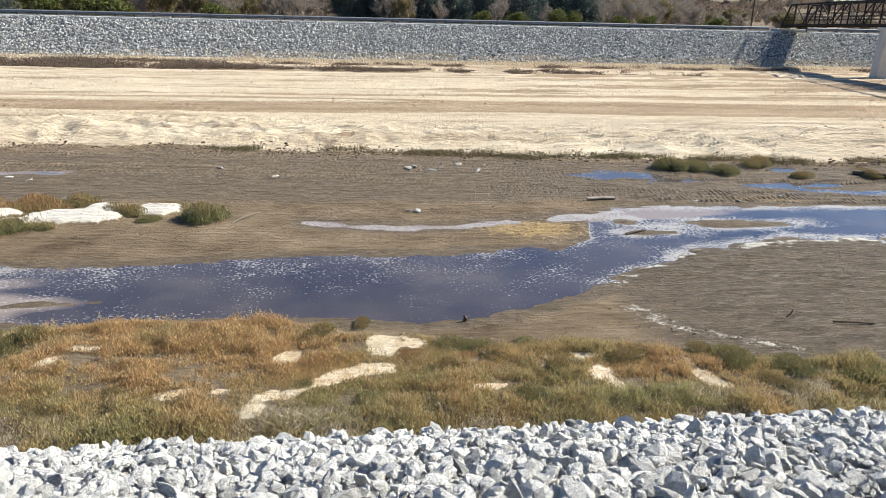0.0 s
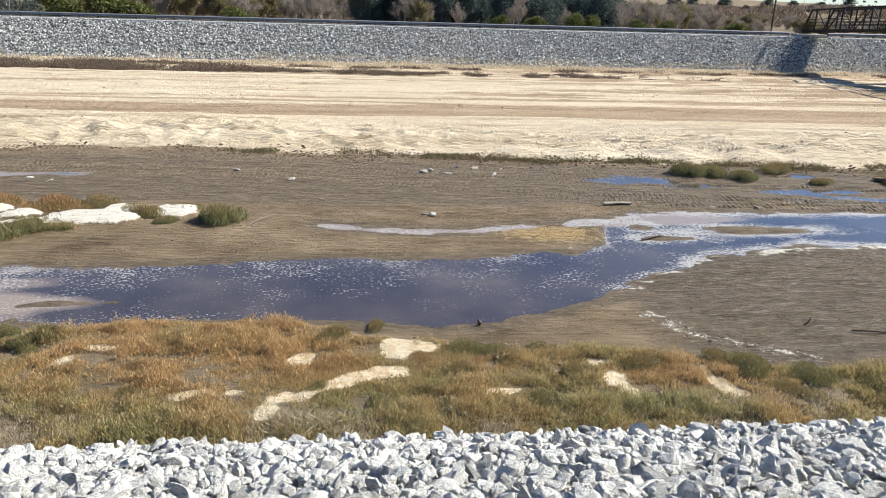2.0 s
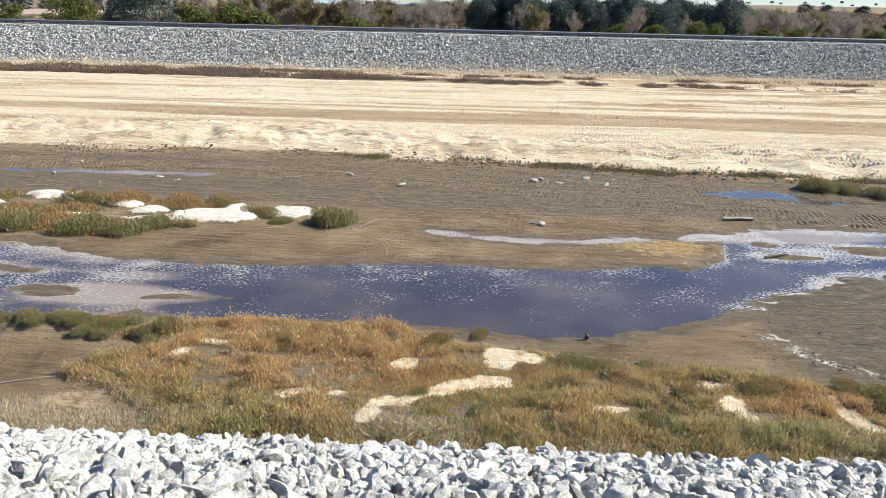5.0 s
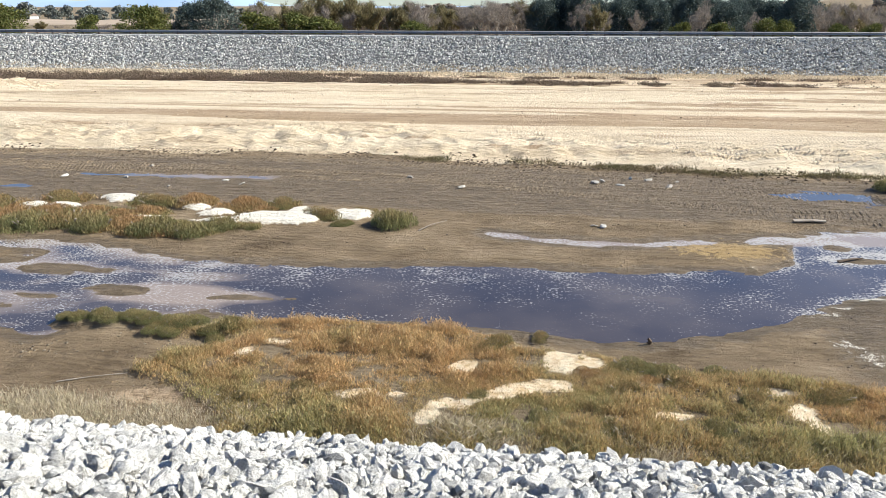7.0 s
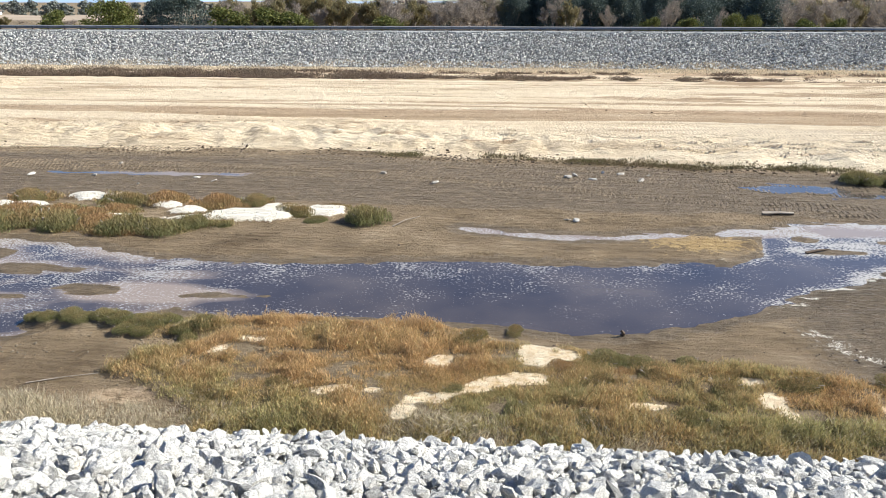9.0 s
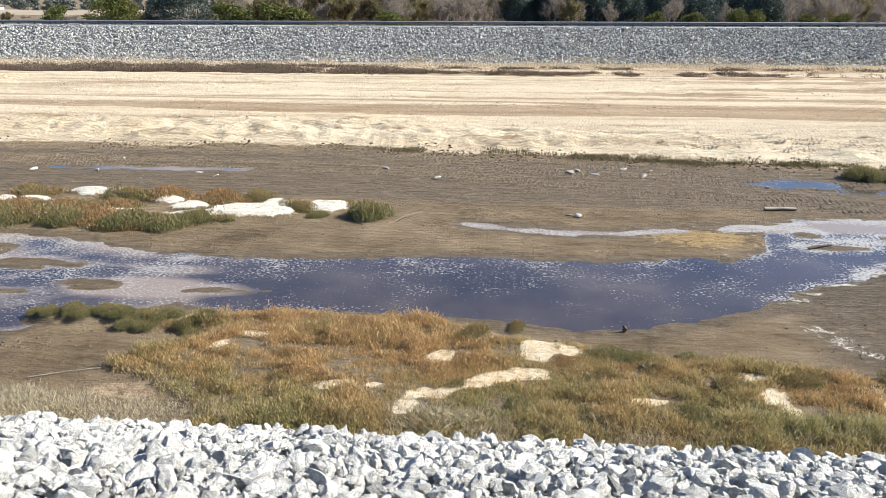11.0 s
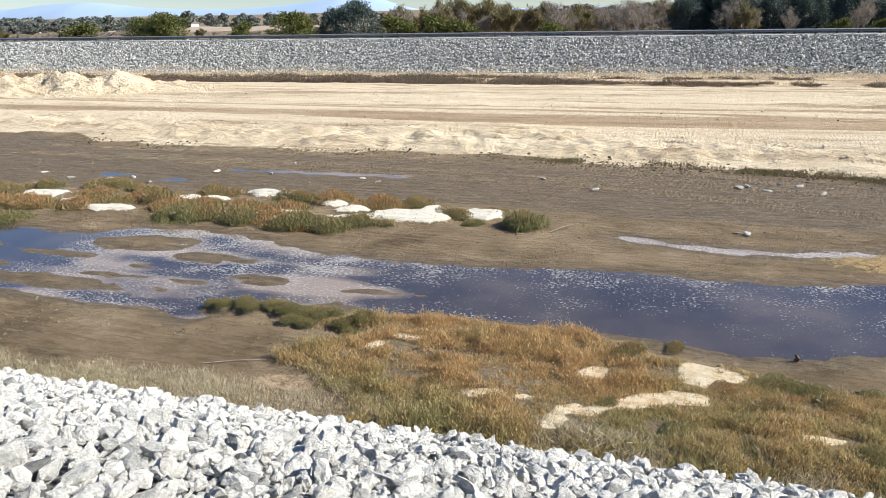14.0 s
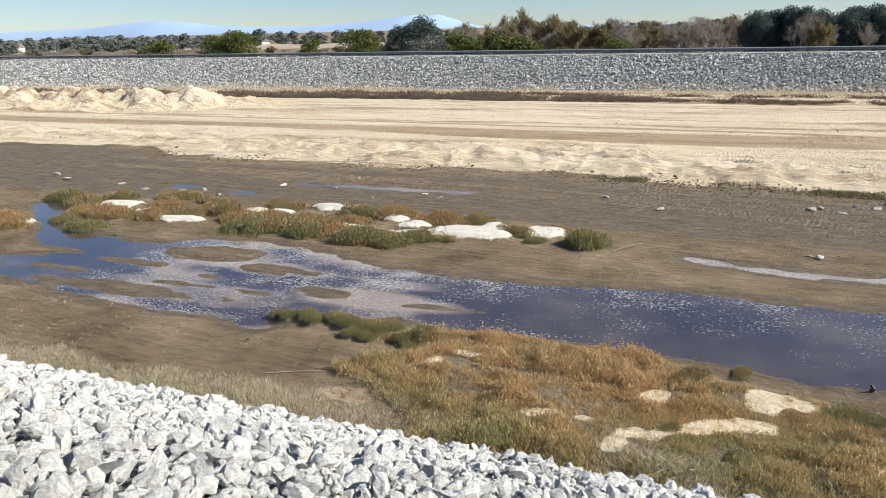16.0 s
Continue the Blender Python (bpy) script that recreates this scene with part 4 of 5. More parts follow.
SPOTS = {
    "green": ((-20.1, 18.3, 0.8), (-14.4, 19.5, 0.95), (-12.3, 19.6, 0.75), (-10.6, 19.4, 0.9), (-9.5, 19.5, 0.85), (-7.9, 20.1, 0.33), (-5.45, 20.75, 0.38), (-3.9, 20.95, 0.85), (-8.7, 20.1, 0.6),
              (12.6, 27.3, 0.85), (13.5, 27.1, 0.6), (14.4, 26.5, 0.75), (13.9, 27.8, 0.6), (-21.5, 18.9, 0.6), (-9.15, 13.2, 0.26), (-8.8, 13.1, 0.3), (-8.4, 13.25, 0.34), (-8.05, 13.05, 0.3), (-7.7, 13.2, 0.36), (-7.35, 13.0, 0.34), (-7.1, 12.75, 0.34), (-6.9, 13.1, 0.36), (-6.75, 12.7, 0.3),
              (-6.4, 13.0, 0.36), (-6.0, 12.75, 0.3), (-5.6, 13.0, 0.34), (-5.8, 12.55, 0.26), (1.75, 12.15, 0.5), (2.3, 12.2, 0.4), (-0.75, 10.85, 0.24), (3.3, 12.2, 0.4), (-24.6, 21.6, 0.8), (6.6, 11.0, 0.5), (7.6, 10.7, 0.55), (8.6, 10.5, 0.5), (9.6, 10.4, 0.5), (2.9, 10.2, 0.35), (1.3, 10.1, 0.3), (4.9, 10.1, 0.35), (5.3, 9.9, 0.3), (-2.9, 10.0, 0.3), (0.3, 10.3, 0.3)),
    "olive": ((-16.6, 21.4, 0.9), (-18.0, 20.6, 0.8), (-23.2, 21.2, 0.8), (-20.0, 22.8, 0.85), (-13.3, 20.0, 0.9), (-6.3, 21.5, 0.72), (-12.1, 22.5, 0.7), (-15.2, 22.7, 0.75), (16.4, 27.8, 0.8),
              (17.2, 25.9, 0.55), (19.8, 25.9, 0.6), (-22.4, 22.4, 0.7), (-18.2, 22.6, 0.6), (-7.9, 22.8, 0.6), (-5.0, 22.2, 0.4), (-0.5, 12.7, 0.36), (0.3, 13.4, 0.24), (2.6, 11.6, 0.45), (3.6, 11.3, 0.4), (4.9, 11.5, 0.45), (6.3, 11.4, 0.4), (7.1, 10.2, 0.4), (8.1, 10.0, 0.4), (3.3, 10.7, 0.35), (1.6, 11.2, 0.4), (-3.4, 10.7, 0.35), (-4.6, 10.4, 0.35), (9.2, 9.9, 0.4)),
    "rust": ((-20.4, 19.9, 0.85), (-18.8, 19.9, 0.75), (-17.4, 21.2, 0.7), (-11.6, 21.2, 0.7), (-10.8, 22.6, 0.8), (-9.0, 22.4, 0.8), (-13.4, 21.4, 0.6), (-15.4, 20.4, 0.8), (-22.9, 17.6, 1.0),
             (-11.4, 20.0, 0.75), (-21.9, 20.1, 0.7), (-14.6, 21.0, 0.7), (-24.2, 17.9, 0.8), (-12.4, 20.9, 0.6), (-8.3, 22.0, 0.5), (-19.4, 21.6, 0.7), (-0.45, 12.25, 0.38), (5.35, 11.1, 0.35), (5.0, 10.8, 0.3), (-0.5, 11.8, 0.3), (-2.6, 12.9, 0.4), (-3.6, 11.7, 0.35), (2.0, 11.7, 0.3), (1.0, 11.8, 0.3)),
}
rng_s = random.Random(8)
for kind_name, spots in SPOTS.items():
    for x, y, r in spots:
        m = pose(x, y, float(height(x, y)[0]) - 0.02, 0, 0, rng_s.uniform(0, 360)) @ Matrix.Diagonal((r, r * rng_s.uniform(0.75, 1), r * rng_s.uniform(0.8, 1.1) * (0.62 if x > -5 and y < 12.6 else 1), 1))
        tagged(copy_thing(SHRUBS[kind_name], m), group="marsh shrubs")
for root in SHRUBS.values():
    for ob in (*root.children, root):
        bpy.data.objects.remove(ob)


# ---- trees beyond the far levee ----
def tube_arrays(segments):
    """Three-sided tapered tubes: segments of (a, b, ra, rb)."""
    vs, fs = [], []
    for a, b, ra, rb in segments:
        d = (b - a).normalized()
        u = d.orthogonal().normalized()
        w = d.cross(u)
        i = len(vs)
        for c, r in ((a, ra), (b, rb)):
            for k in range(3):
                g = 2 * math.pi * k / 3
                vs.append(c + (u * math.cos(g) + w * math.sin(g)) * r)
        for k in range(3):
            j = (k + 1) % 3
            fs.append((i + k, i + j, i + 3 + j))
            fs.append((i + k, i + 3 + j, i + 3 + k))
    return np.array([v[:] for v in vs]), np.array(fs)


def limbs(rng, start, way, length, radius, level, out, ends):
    """A limb in bent pieces, with side limbs."""
    a, d = start, way.normalized()
    pieces = 4 if level == 0 else 3
    for i in range(pieces):
        d = (d + Vector((rng.gauss(0, 0.16), rng.gauss(0, 0.16), rng.gauss(0.06, 0.08)))).normalized()
        b = a + d * length / pieces
        r1 = radius * (1 - 0.75 * (i + 1) / pieces)
        out.append((a, b, radius * (1 - 0.75 * i / pieces), r1))
        if level < 2 and i > 0:
            for _ in range(2 if level == 0 else 3):
                side = (d * 0.8 + Vector((rng.uniform(-1, 1), rng.uniform(-1, 1), rng.uniform(0.0, 0.7)))).normalized()
                limbs(rng, b, side, length * rng.uniform(0.35, 0.55), max(r1 * 0.6, 0.012), level + 1, out, ends)
        if level >= 1:
            ends.append((b, d))
        a = b
    ends.append((a, d))


def bare_tree(seed, tall, label, leafy=0.0):
    rng, nrg = random.Random(seed), np.random.default_rng(seed)
    root = thing("tree", label, "tree", pose(0, -200, 0))
    segments, ends = [], []
    for _ in range(rng.randint(2, 4)):
        limbs(rng, Vector((rng.uniform(-0.4, 0.4), rng.uniform(-0.4, 0.4), -0.3)), Vector((rng.uniform(-0.35, 0.35), rng.uniform(-0.35, 0.35), 1)), tall * rng.uniform(0.6, 0.95), 0.13, 0, segments, ends)
    v, f = tube_arrays(segments)
    put("trunk", mesh_of("trunk", v, f, True), BARK, root, "forked pale grey trunks")
    e = np.array([p[:] for p, _ in ends])
    e = np.repeat(e, 9, axis=0) + nrg.normal(0, 0.2, (len(e) * 9, 3))
    n = len(e)
    v, f, t = stems(e[:, 0], e[:, 1], e[:, 2], nrg.uniform(0.3, 0.9, n), nrg.uniform(0.2, 1.2, n), nrg.uniform(0.012, 0.035, n) * (1 + 2.5 * leafy), nrg.uniform(0, 1, n), nrg)
    me = mesh_of("crown", v, f)
    set_attr(me, "tone", t)
    put("crown", me, LEAVES_OLIVE if leafy else TWIGS, root, "thin olive-brown foliage" if leafy else "bare grey-brown twigs")
    return root


def leaf_quads(rng, at, size, tone):
    n = len(at)
    r = turns(n, rng)
    q = np.array([[-0.5, -0.35, 0], [0.5, -0.35, 0.1], [0.5, 0.35, 0], [-0.5, 0.35, 0.1]])
    v = np.einsum("nij,vj->nvi", r, q) * size[:, None, None] + at[:, None, :]
    i = np.arange(n)[:, None] * 4
    return v.reshape(-1, 3), np.concatenate([i + [[0, 1, 2]], i + [[0, 2, 3]]]), np.repeat(tone, 4)


def leafy_tree(name, seed, tall, wide, label, mat, stem=0.25, leaves=3200, leaf=0.24, clumps=34):
    """A trunk with limbs and an uneven crown of leaf clumps; stem: the share of its height that is bare."""
    rng, nrg = random.Random(seed), np.random.default_rng(seed)
    root = thing(name, label, "tree" if name == "tree" else "bush", pose(0, -200, 0))
    segments, ends = [], []
    centres = []
    for _ in range(clumps):
        a, q, h = rng.uniform(0, 6.283), math.sqrt(rng.random()), rng.random()
        wide_here = wide / 2 * math.sqrt(max(0.1, 1 - (1.35 * h - 0.35) ** 2))
        centres.append((math.cos(a) * q * wide_here, math.sin(a) * q * wide_here, tall * (stem + (0.93 - stem) * h)))
    a = Vector((0, 0, -0.3))
    segments.append((a, Vector((0.1, 0, tall * stem)), 0.05 * tall * 0.6, 0.04 * tall * 0.5))
    for c in centres[::2]:
        segments.append((Vector((0.1, 0, tall * stem * 0.9)), Vector(c), 0.02 * tall * 0.6, 0.02))
    v, f = tube_arrays(segments)
    put("trunk", mesh_of("trunk", v, f, True), BARK, root)
    c = np.array(centres)[nrg.integers(0, clumps, leaves)]
    d = nrg.normal(size=(leaves, 3))
    d /= np.linalg.norm(d, axis=1)[:, None]
    radius = (0.13 * wide + 0.07 * tall) * nrg.uniform(0.45, 1.15, leaves)
    at = c + d * radius[:, None] * (1, 1, 0.75)
    at[:, 2] = np.maximum(at[:, 2], 0.05)
    v, f, t = leaf_quads(nrg, at, leaf * nrg.uniform(0.6, 1.5, leaves), nrg.random(leaves))
    me = mesh_of("crown", v, f)
    set_attr(me, "tone", t)
    put("crown", me, mat, root)
    return root


def palm(seed, tall):
    """A slim tall palm with a head of drooping fronds."""
    rng = np.random.default_rng(seed)
    root = thing("palm_tree", "tall thin palm on the far skyline", "palm", pose(0, -200, 0))
    pts = [Vector((0.3 * math.sin(k * 0.8), 0, tall * 0.9 * k / 5 - 0.3 * (k == 0))) for k in range(6)]
    v, f = tube_arrays([(a, b, 0.22, 0.2) for a, b in zip(pts, pts[1:])])
    put("trunk", mesh_of("trunk", v, f, True), BARK, root)
    n = 260
    a, up, far = rng.uniform(0, 6.283, n), rng.uniform(-0.5, 0.9, n), rng.uniform(0.2, 1.6, n)
    at = np.stack([pts[-1].x + np.cos(a) * far, np.sin(a) * far, tall * 0.9 + up * far * 0.9], -1)
    v, f, t = leaf_quads(rng, at, rng.uniform(0.35, 0.7, n), rng.random(n))
    me = mesh_of("crown", v, f)
    set_attr(me, "tone", t)
    put("crown", me, LEAVES_DARK, root)
    return root


SOURCES = {
    "bare_a": bare_tree(81, 6.2, "bare grey-brown willow behind the far levee"),
    "bare_b": bare_tree(82, 5.4, "bare grey-brown willow behind the far levee"),
    "bare_c": bare_tree(83, 7.0, "tall bare pale-stemmed willow behind the levee"),
    "brown_a": bare_tree(84, 6.4, "thin olive-brown winter willow behind the levee", 1.0),
    "brown_b": bare_tree(85, 5.0, "thin olive-brown winter willow behind the levee", 1.0),
    "dark_a": leafy_tree("tree", 86, 6.8, 7.0, "dark blue-green evergreen tree beyond the levee", LEAVES_DARK, 0.15, 8000, 0.17, 44),
    "dark_b": leafy_tree("tree", 87, 6.2, 5.0, "dark green evergreen tree with a ragged crown", LEAVES_DARK, 0.2, 6500, 0.16, 40),
    "bush_a": leafy_tree("bush", 88, 3.4, 5.6, "rounded bright green bush by the levee road", LEAVES_GREEN, 0.05, 6500, 0.14, 36),
    "bush_b": leafy_tree("bush", 89, 1.8, 3.4, "small yellow-green bush by the levee road", LEAVES_GREEN, 0.05, 2800, 0.12, 22),
    "town_a": leafy_tree("tree", 90, 9.0, 9.0, "dark town tree far off", LEAVES_TOWN, 0.15, 900, 0.9, 22),
    "palm": palm(92, 14.0),
    "town_b": leafy_tree("tree", 91, 8.0, 6.0, "olive-green town tree far off", LEAVES_TOWN, 0.15, 800, 0.8, 18),
}


def crown_top(root):
    for ob in root.children:
        if ob.name.startswith("crown"):
            co = np.empty(len(ob.data.vertices) * 3, dtype=np.float32)
            ob.data.vertices.foreach_get("co", co)
            return float(np.percentile(co[2::3], 99.5))


TALL = {k: crown_top(r) for k, r in SOURCES.items()}


def plant(kind_name, x100, y, scale=1.0, wide=1.0, top100=None, group="trees beyond the levee"):
    """A tree whose bearing is that of a place x100 on the line 100 m ahead, y metres ahead; top100: its top's height on that line."""
    x = x100 * y / 100
    z = float(height(x, y)[0])
    if top100 is not None:
        scale = (6 + (top100 - 6) * y / 100 - z) / TALL[kind_name]
    m = pose(x, y, z, 0, 0, rng_t.uniform(0, 360)) @ Matrix.Diagonal((scale * wide, scale * wide, scale, 1))
    return tagged(copy_thing(SOURCES[kind_name], m), group=group)


rng_t = random.Random(12)
for kind_name, x100, y, wide, top in (
        ("bush_a", -73.5, 92, 1.15, 7.25), ("bush_a", -78, 93, 0.7, 6.6), ("bush_a", -52.5, 92, 1.1, 7.0), ("bush_b", -88.5, 91, 1.3, 6.0), ("dark_a", -42.5, 104, 0.95, 8.5), ("dark_b", -46, 108, 0.9, 7.4),
        ("bush_b", -60, 91, 0.8, 5.9), ("bush_b", -37, 91, 1.3, 6.2), ("bush_b", -31.3, 91, 1.0, 6.2), ("bush_b", -28, 91, 1.2, 5.7), ("bush_b", -15.6, 91, 1.2, 5.2), ("brown_a", -27.5, 112, 1.1, 9.0), ("brown_a", -31, 116, 1.0, 8.2),
        ("brown_b", -24.5, 110, 1.1, 8.2), ("dark_b", 4.5, 108, 1.0, 7.9), ("dark_a", 7.5, 112, 0.8, 8.0), ("dark_b", 11, 108, 1.0, 8.2), ("dark_a", 14.5, 112, 0.8, 8.0), ("dark_b", 2.0, 118, 0.9, 7.6), ("dark_a", 24.5, 110, 0.9, 7.6),
        ("dark_b", 28.5, 112, 1.0, 7.4), ("dark_b", 20, 120, 1.0, 7.2), ("bush_a", 28.0, 92, 0.75, 5.5), ("bush_a", 30.2, 92.5, 0.6, 5.35), ("bush_b", 18.0, 91, 0.9, 5.1), ("bush_b", 22.5, 91, 1.0, 5.0), ("bush_b", 36.5, 91, 0.9, 4.95),
        ("bush_b", 40.5, 91, 0.9, 5.0), ("bush_b", 50, 91.5, 1.2, 4.9), ("dark_b", -16, 125, 0.8, 7.4), ("dark_b", -8, 118, 0.8, 7.0),
        ("dark_b", -12.5, 118, 0.9, 6.9), ("brown_b", -50, 120, 1.0, 6.9)):
    plant(kind_name, x100, y, 1, wide, top)
for i in range(120):
    x100 = -37 + 84 * (i + rng_t.random()) / 120
    grove = -0.5 < x100 < 6.5 or 9 < x100 < 33
    if grove and i % 5:
        plant(rng_t.choice(("dark_a", "dark_b", "dark_b")), x100, rng_t.uniform(104, 118), 1, rng_t.uniform(0.6, 0.95), rng_t.uniform(7.4, 8.5))
        continue
    if grove and i % 2:
        continue
    plant("bare_c" if grove else rng_t.choice(("bare_a", "bare_b", "bare_c", "brown_a", "brown_b", "bare_a")), x100, rng_t.uniform(96, 103) if grove else rng_t.uniform(96, 130), 1, rng_t.uniform(0.8, 1.2), rng_t.uniform(6.2, 7.7) - 0.3 * (x100 > 35))
for i in range(40):
    plant(rng_t.choice(("bare_b", "brown_b", "bare_a")), rng_t.uniform(40, 72), rng_t.uniform(105, 150), 1, rng_t.uniform(0.9, 1.3), rng_t.uniform(5.0, 6.2))
for i in range(22):
    plant("palm", 33 + 46 * (i + rng_t.random()) / 22, rng_t.uniform(420, 470), 1, rng_t.uniform(0.8, 1.2), rng_t.uniform(7.9, 8.5), "palms on the skyline")
for x100, wide, top in ((41, 0.9, 8.0), (43.5, 0.8, 7.95), (48, 1.0, 7.9), (54, 0.8, 8.1), (57.5, 0.9, 7.95), (61.5, 1.0, 7.9), (65.5, 0.7, 8.6), (25, 0.8, 8.2), (18, 0.7, 8.0)):
    plant("dark_b", x100, 236, 1, wide * 2, top)
for i in range(44):
    plant(rng_t.choice(("brown_b", "bare_b", "bare_b")), -136 + 100 * (i + rng_t.random()) / 44, rng_t.uniform(100, 150), 1, rng_t.uniform(1.2, 2.2), rng_t.uniform(4.4, 5.2), "scrub beyond the levee")


def mesh_arrays(ob):
    me = ob.data
    co, ix = np.empty(len(me.vertices) * 3, dtype=np.float32), np.empty(len(me.loops), dtype=np.int32)
    me.vertices.foreach_get("co", co)
    me.loops.foreach_get("vertex_index", ix)
    tone = np.empty(len(me.vertices), dtype=np.float32)
    me.attributes["tone"].data.foreach_get("value", tone)
    return co.reshape(-1, 3), ix.reshape(-1, 3), tone


def woods(name, label, count, x0, x1, y0, y1, tops, kinds, mat, wide=1.0):
    """Many far trees that nobody could count, in one mesh."""
    crowns = {k: mesh_arrays([o for o in SOURCES[k].children if o.name.startswith("crown")][0]) for k in kinds}
    vs, fs, ts, base = [], [], [], 0
    for i in range(count):
        k = rng_t.choice(kinds)
        y = rng_t.uniform(y0, y1)
        x = (x0 + (x1 - x0) * (i + rng_t.random()) / count) * y / 100
        z = float(height(x, y)[0])
        s = (6 + (rng_t.choice(tops) + rng_t.uniform(-0.2, 0.3) - 6) * y / 100 - z) / TALL[k]
        a, w = rng_t.uniform(0, 6.283), s * wide * rng_t.uniform(0.8, 1.4)
        v, f, t = crowns[k]
        vs.append(np.stack([x + w * (v[:, 0] * math.cos(a) - v[:, 1] * math.sin(a)), y + w * (v[:, 0] * math.sin(a) + v[:, 1] * math.cos(a)), z + s * v[:, 2]], -1))
        fs.append(f + base)
        ts.append(t)
        base += len(v)
    me = mesh_of(name, np.concatenate(vs), np.concatenate(fs))
    set_attr(me, "tone", np.concatenate(ts))
    return tagged(put(name, me, mat), label, "woods", kind="stuff")


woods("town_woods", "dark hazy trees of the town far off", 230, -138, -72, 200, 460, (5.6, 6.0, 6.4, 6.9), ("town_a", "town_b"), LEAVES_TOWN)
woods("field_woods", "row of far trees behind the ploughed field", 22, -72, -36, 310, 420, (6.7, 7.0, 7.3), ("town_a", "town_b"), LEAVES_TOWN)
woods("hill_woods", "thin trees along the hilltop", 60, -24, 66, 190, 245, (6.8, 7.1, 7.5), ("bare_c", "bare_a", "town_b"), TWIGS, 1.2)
for root in SOURCES.values():
    for ob in (*root.children, root):
        bpy.data.objects.remove(ob)


# ---- distant mountains, field and houses ----
RIDGE_LINE = [(-9000, 60), (-4820, 109), (-4402, 97), (-3906, 105), (-3622, 129), (-3397, 134), (-3183, 115), (-2935, 90), (-2694, 81), (-2386, 75), (-2163, 85), (-1949, 101), (-1810, 113), (-1692, 124), (-1626, 111), (-1560, 123), (-1480, 101), (-1384, 70), (-1290, 51), (3000, 40)]
ridge_x, ridge_s = np.arange(-8000, 2900, 40.0), np.linspace(0, 1, 9)
RX, RS = np.meshgrid(ridge_x, ridge_s)
crest = table(RX, RIDGE_LINE) + 3 * fbm(RX * 0.008, RS * 3, 4, 77)
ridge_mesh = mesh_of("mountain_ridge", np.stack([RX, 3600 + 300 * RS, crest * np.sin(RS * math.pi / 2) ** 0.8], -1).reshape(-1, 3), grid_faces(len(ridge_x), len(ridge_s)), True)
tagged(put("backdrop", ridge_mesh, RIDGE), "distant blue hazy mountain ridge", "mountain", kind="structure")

fx, fy = np.meshgrid(np.linspace(-215, -120, 40), np.linspace(240, 300, 20))
field = mesh_of("field", np.stack([fx, fy, lie(fx, fy)[0] + 0.06 + smooth(240, 300, fy) * 1.6], -1).reshape(-1, 3), grid_faces(40, 20), True)
tagged(put("field", field, FIELD), "tan ploughed field beyond the levee", "field", kind="structure")


def house(x100, y, wide, tall, label):
    x = x100 * y / 100
    z = float(height(x, y)[0])
    wide, tall = 0.72 * wide, 0.8 * tall
    root = thing("house", label, "house", pose(x, y, z, 0, 0, rng_t.uniform(-25, 25)), "town houses")
    bm = bmesh.new()
    box_into(bm, (wide, wide * 0.7, tall), (0, 0, tall / 2))
    part("wall", bm, WHITE_WALL, root)
    bm = bmesh.new()
    w, d, h = wide / 2 + 0.4, wide * 0.35 + 0.4, wide * 0.18
    base = [bm.verts.new(p) for p in ((-w, -d, tall + 0.01), (w, -d, tall + 0.01), (w, d, tall + 0.01), (-w, d, tall + 0.01))]
    top = [bm.verts.new((-w, 0, tall + h)), bm.verts.new((w, 0, tall + h))]
    for q in ((base[0], base[1], top[1], top[0]), (base[2], base[3], top[0], top[1]), (base[1], base[2], top[1]), (base[3], base[0], top[0]), tuple(reversed(base))):
        bm.faces.new(q)
    part("roof", bm, ROOF, root)
    for k in (-0.3, 0.0, 0.3):
        bm = bmesh.new()
        box_into(bm, (1.1, 0.12, 1.2), (k * wide, -wide * 0.35, tall * 0.55))
        part("window", bm, PANE, root)


for spot in ((-110, 420, 12, 7.5, "white two-storey house among the town trees"), (-113, 260, 9, 3.6, "low white house behind the levee"), (-118, 330, 10, 4.5, "white house among the town trees"),
             (-121.5, 250, 12, 3.2, "long low white shed behind the levee"), (-104, 270, 7, 3.4, "small white house behind the levee"), (-107, 275, 6, 3.2, "small white house behind the levee"),
             (-69, 320, 9, 3.6, "white house beyond the field"), (-98, 300, 9, 4.5, "white house among the town trees")):
    house(*spot)


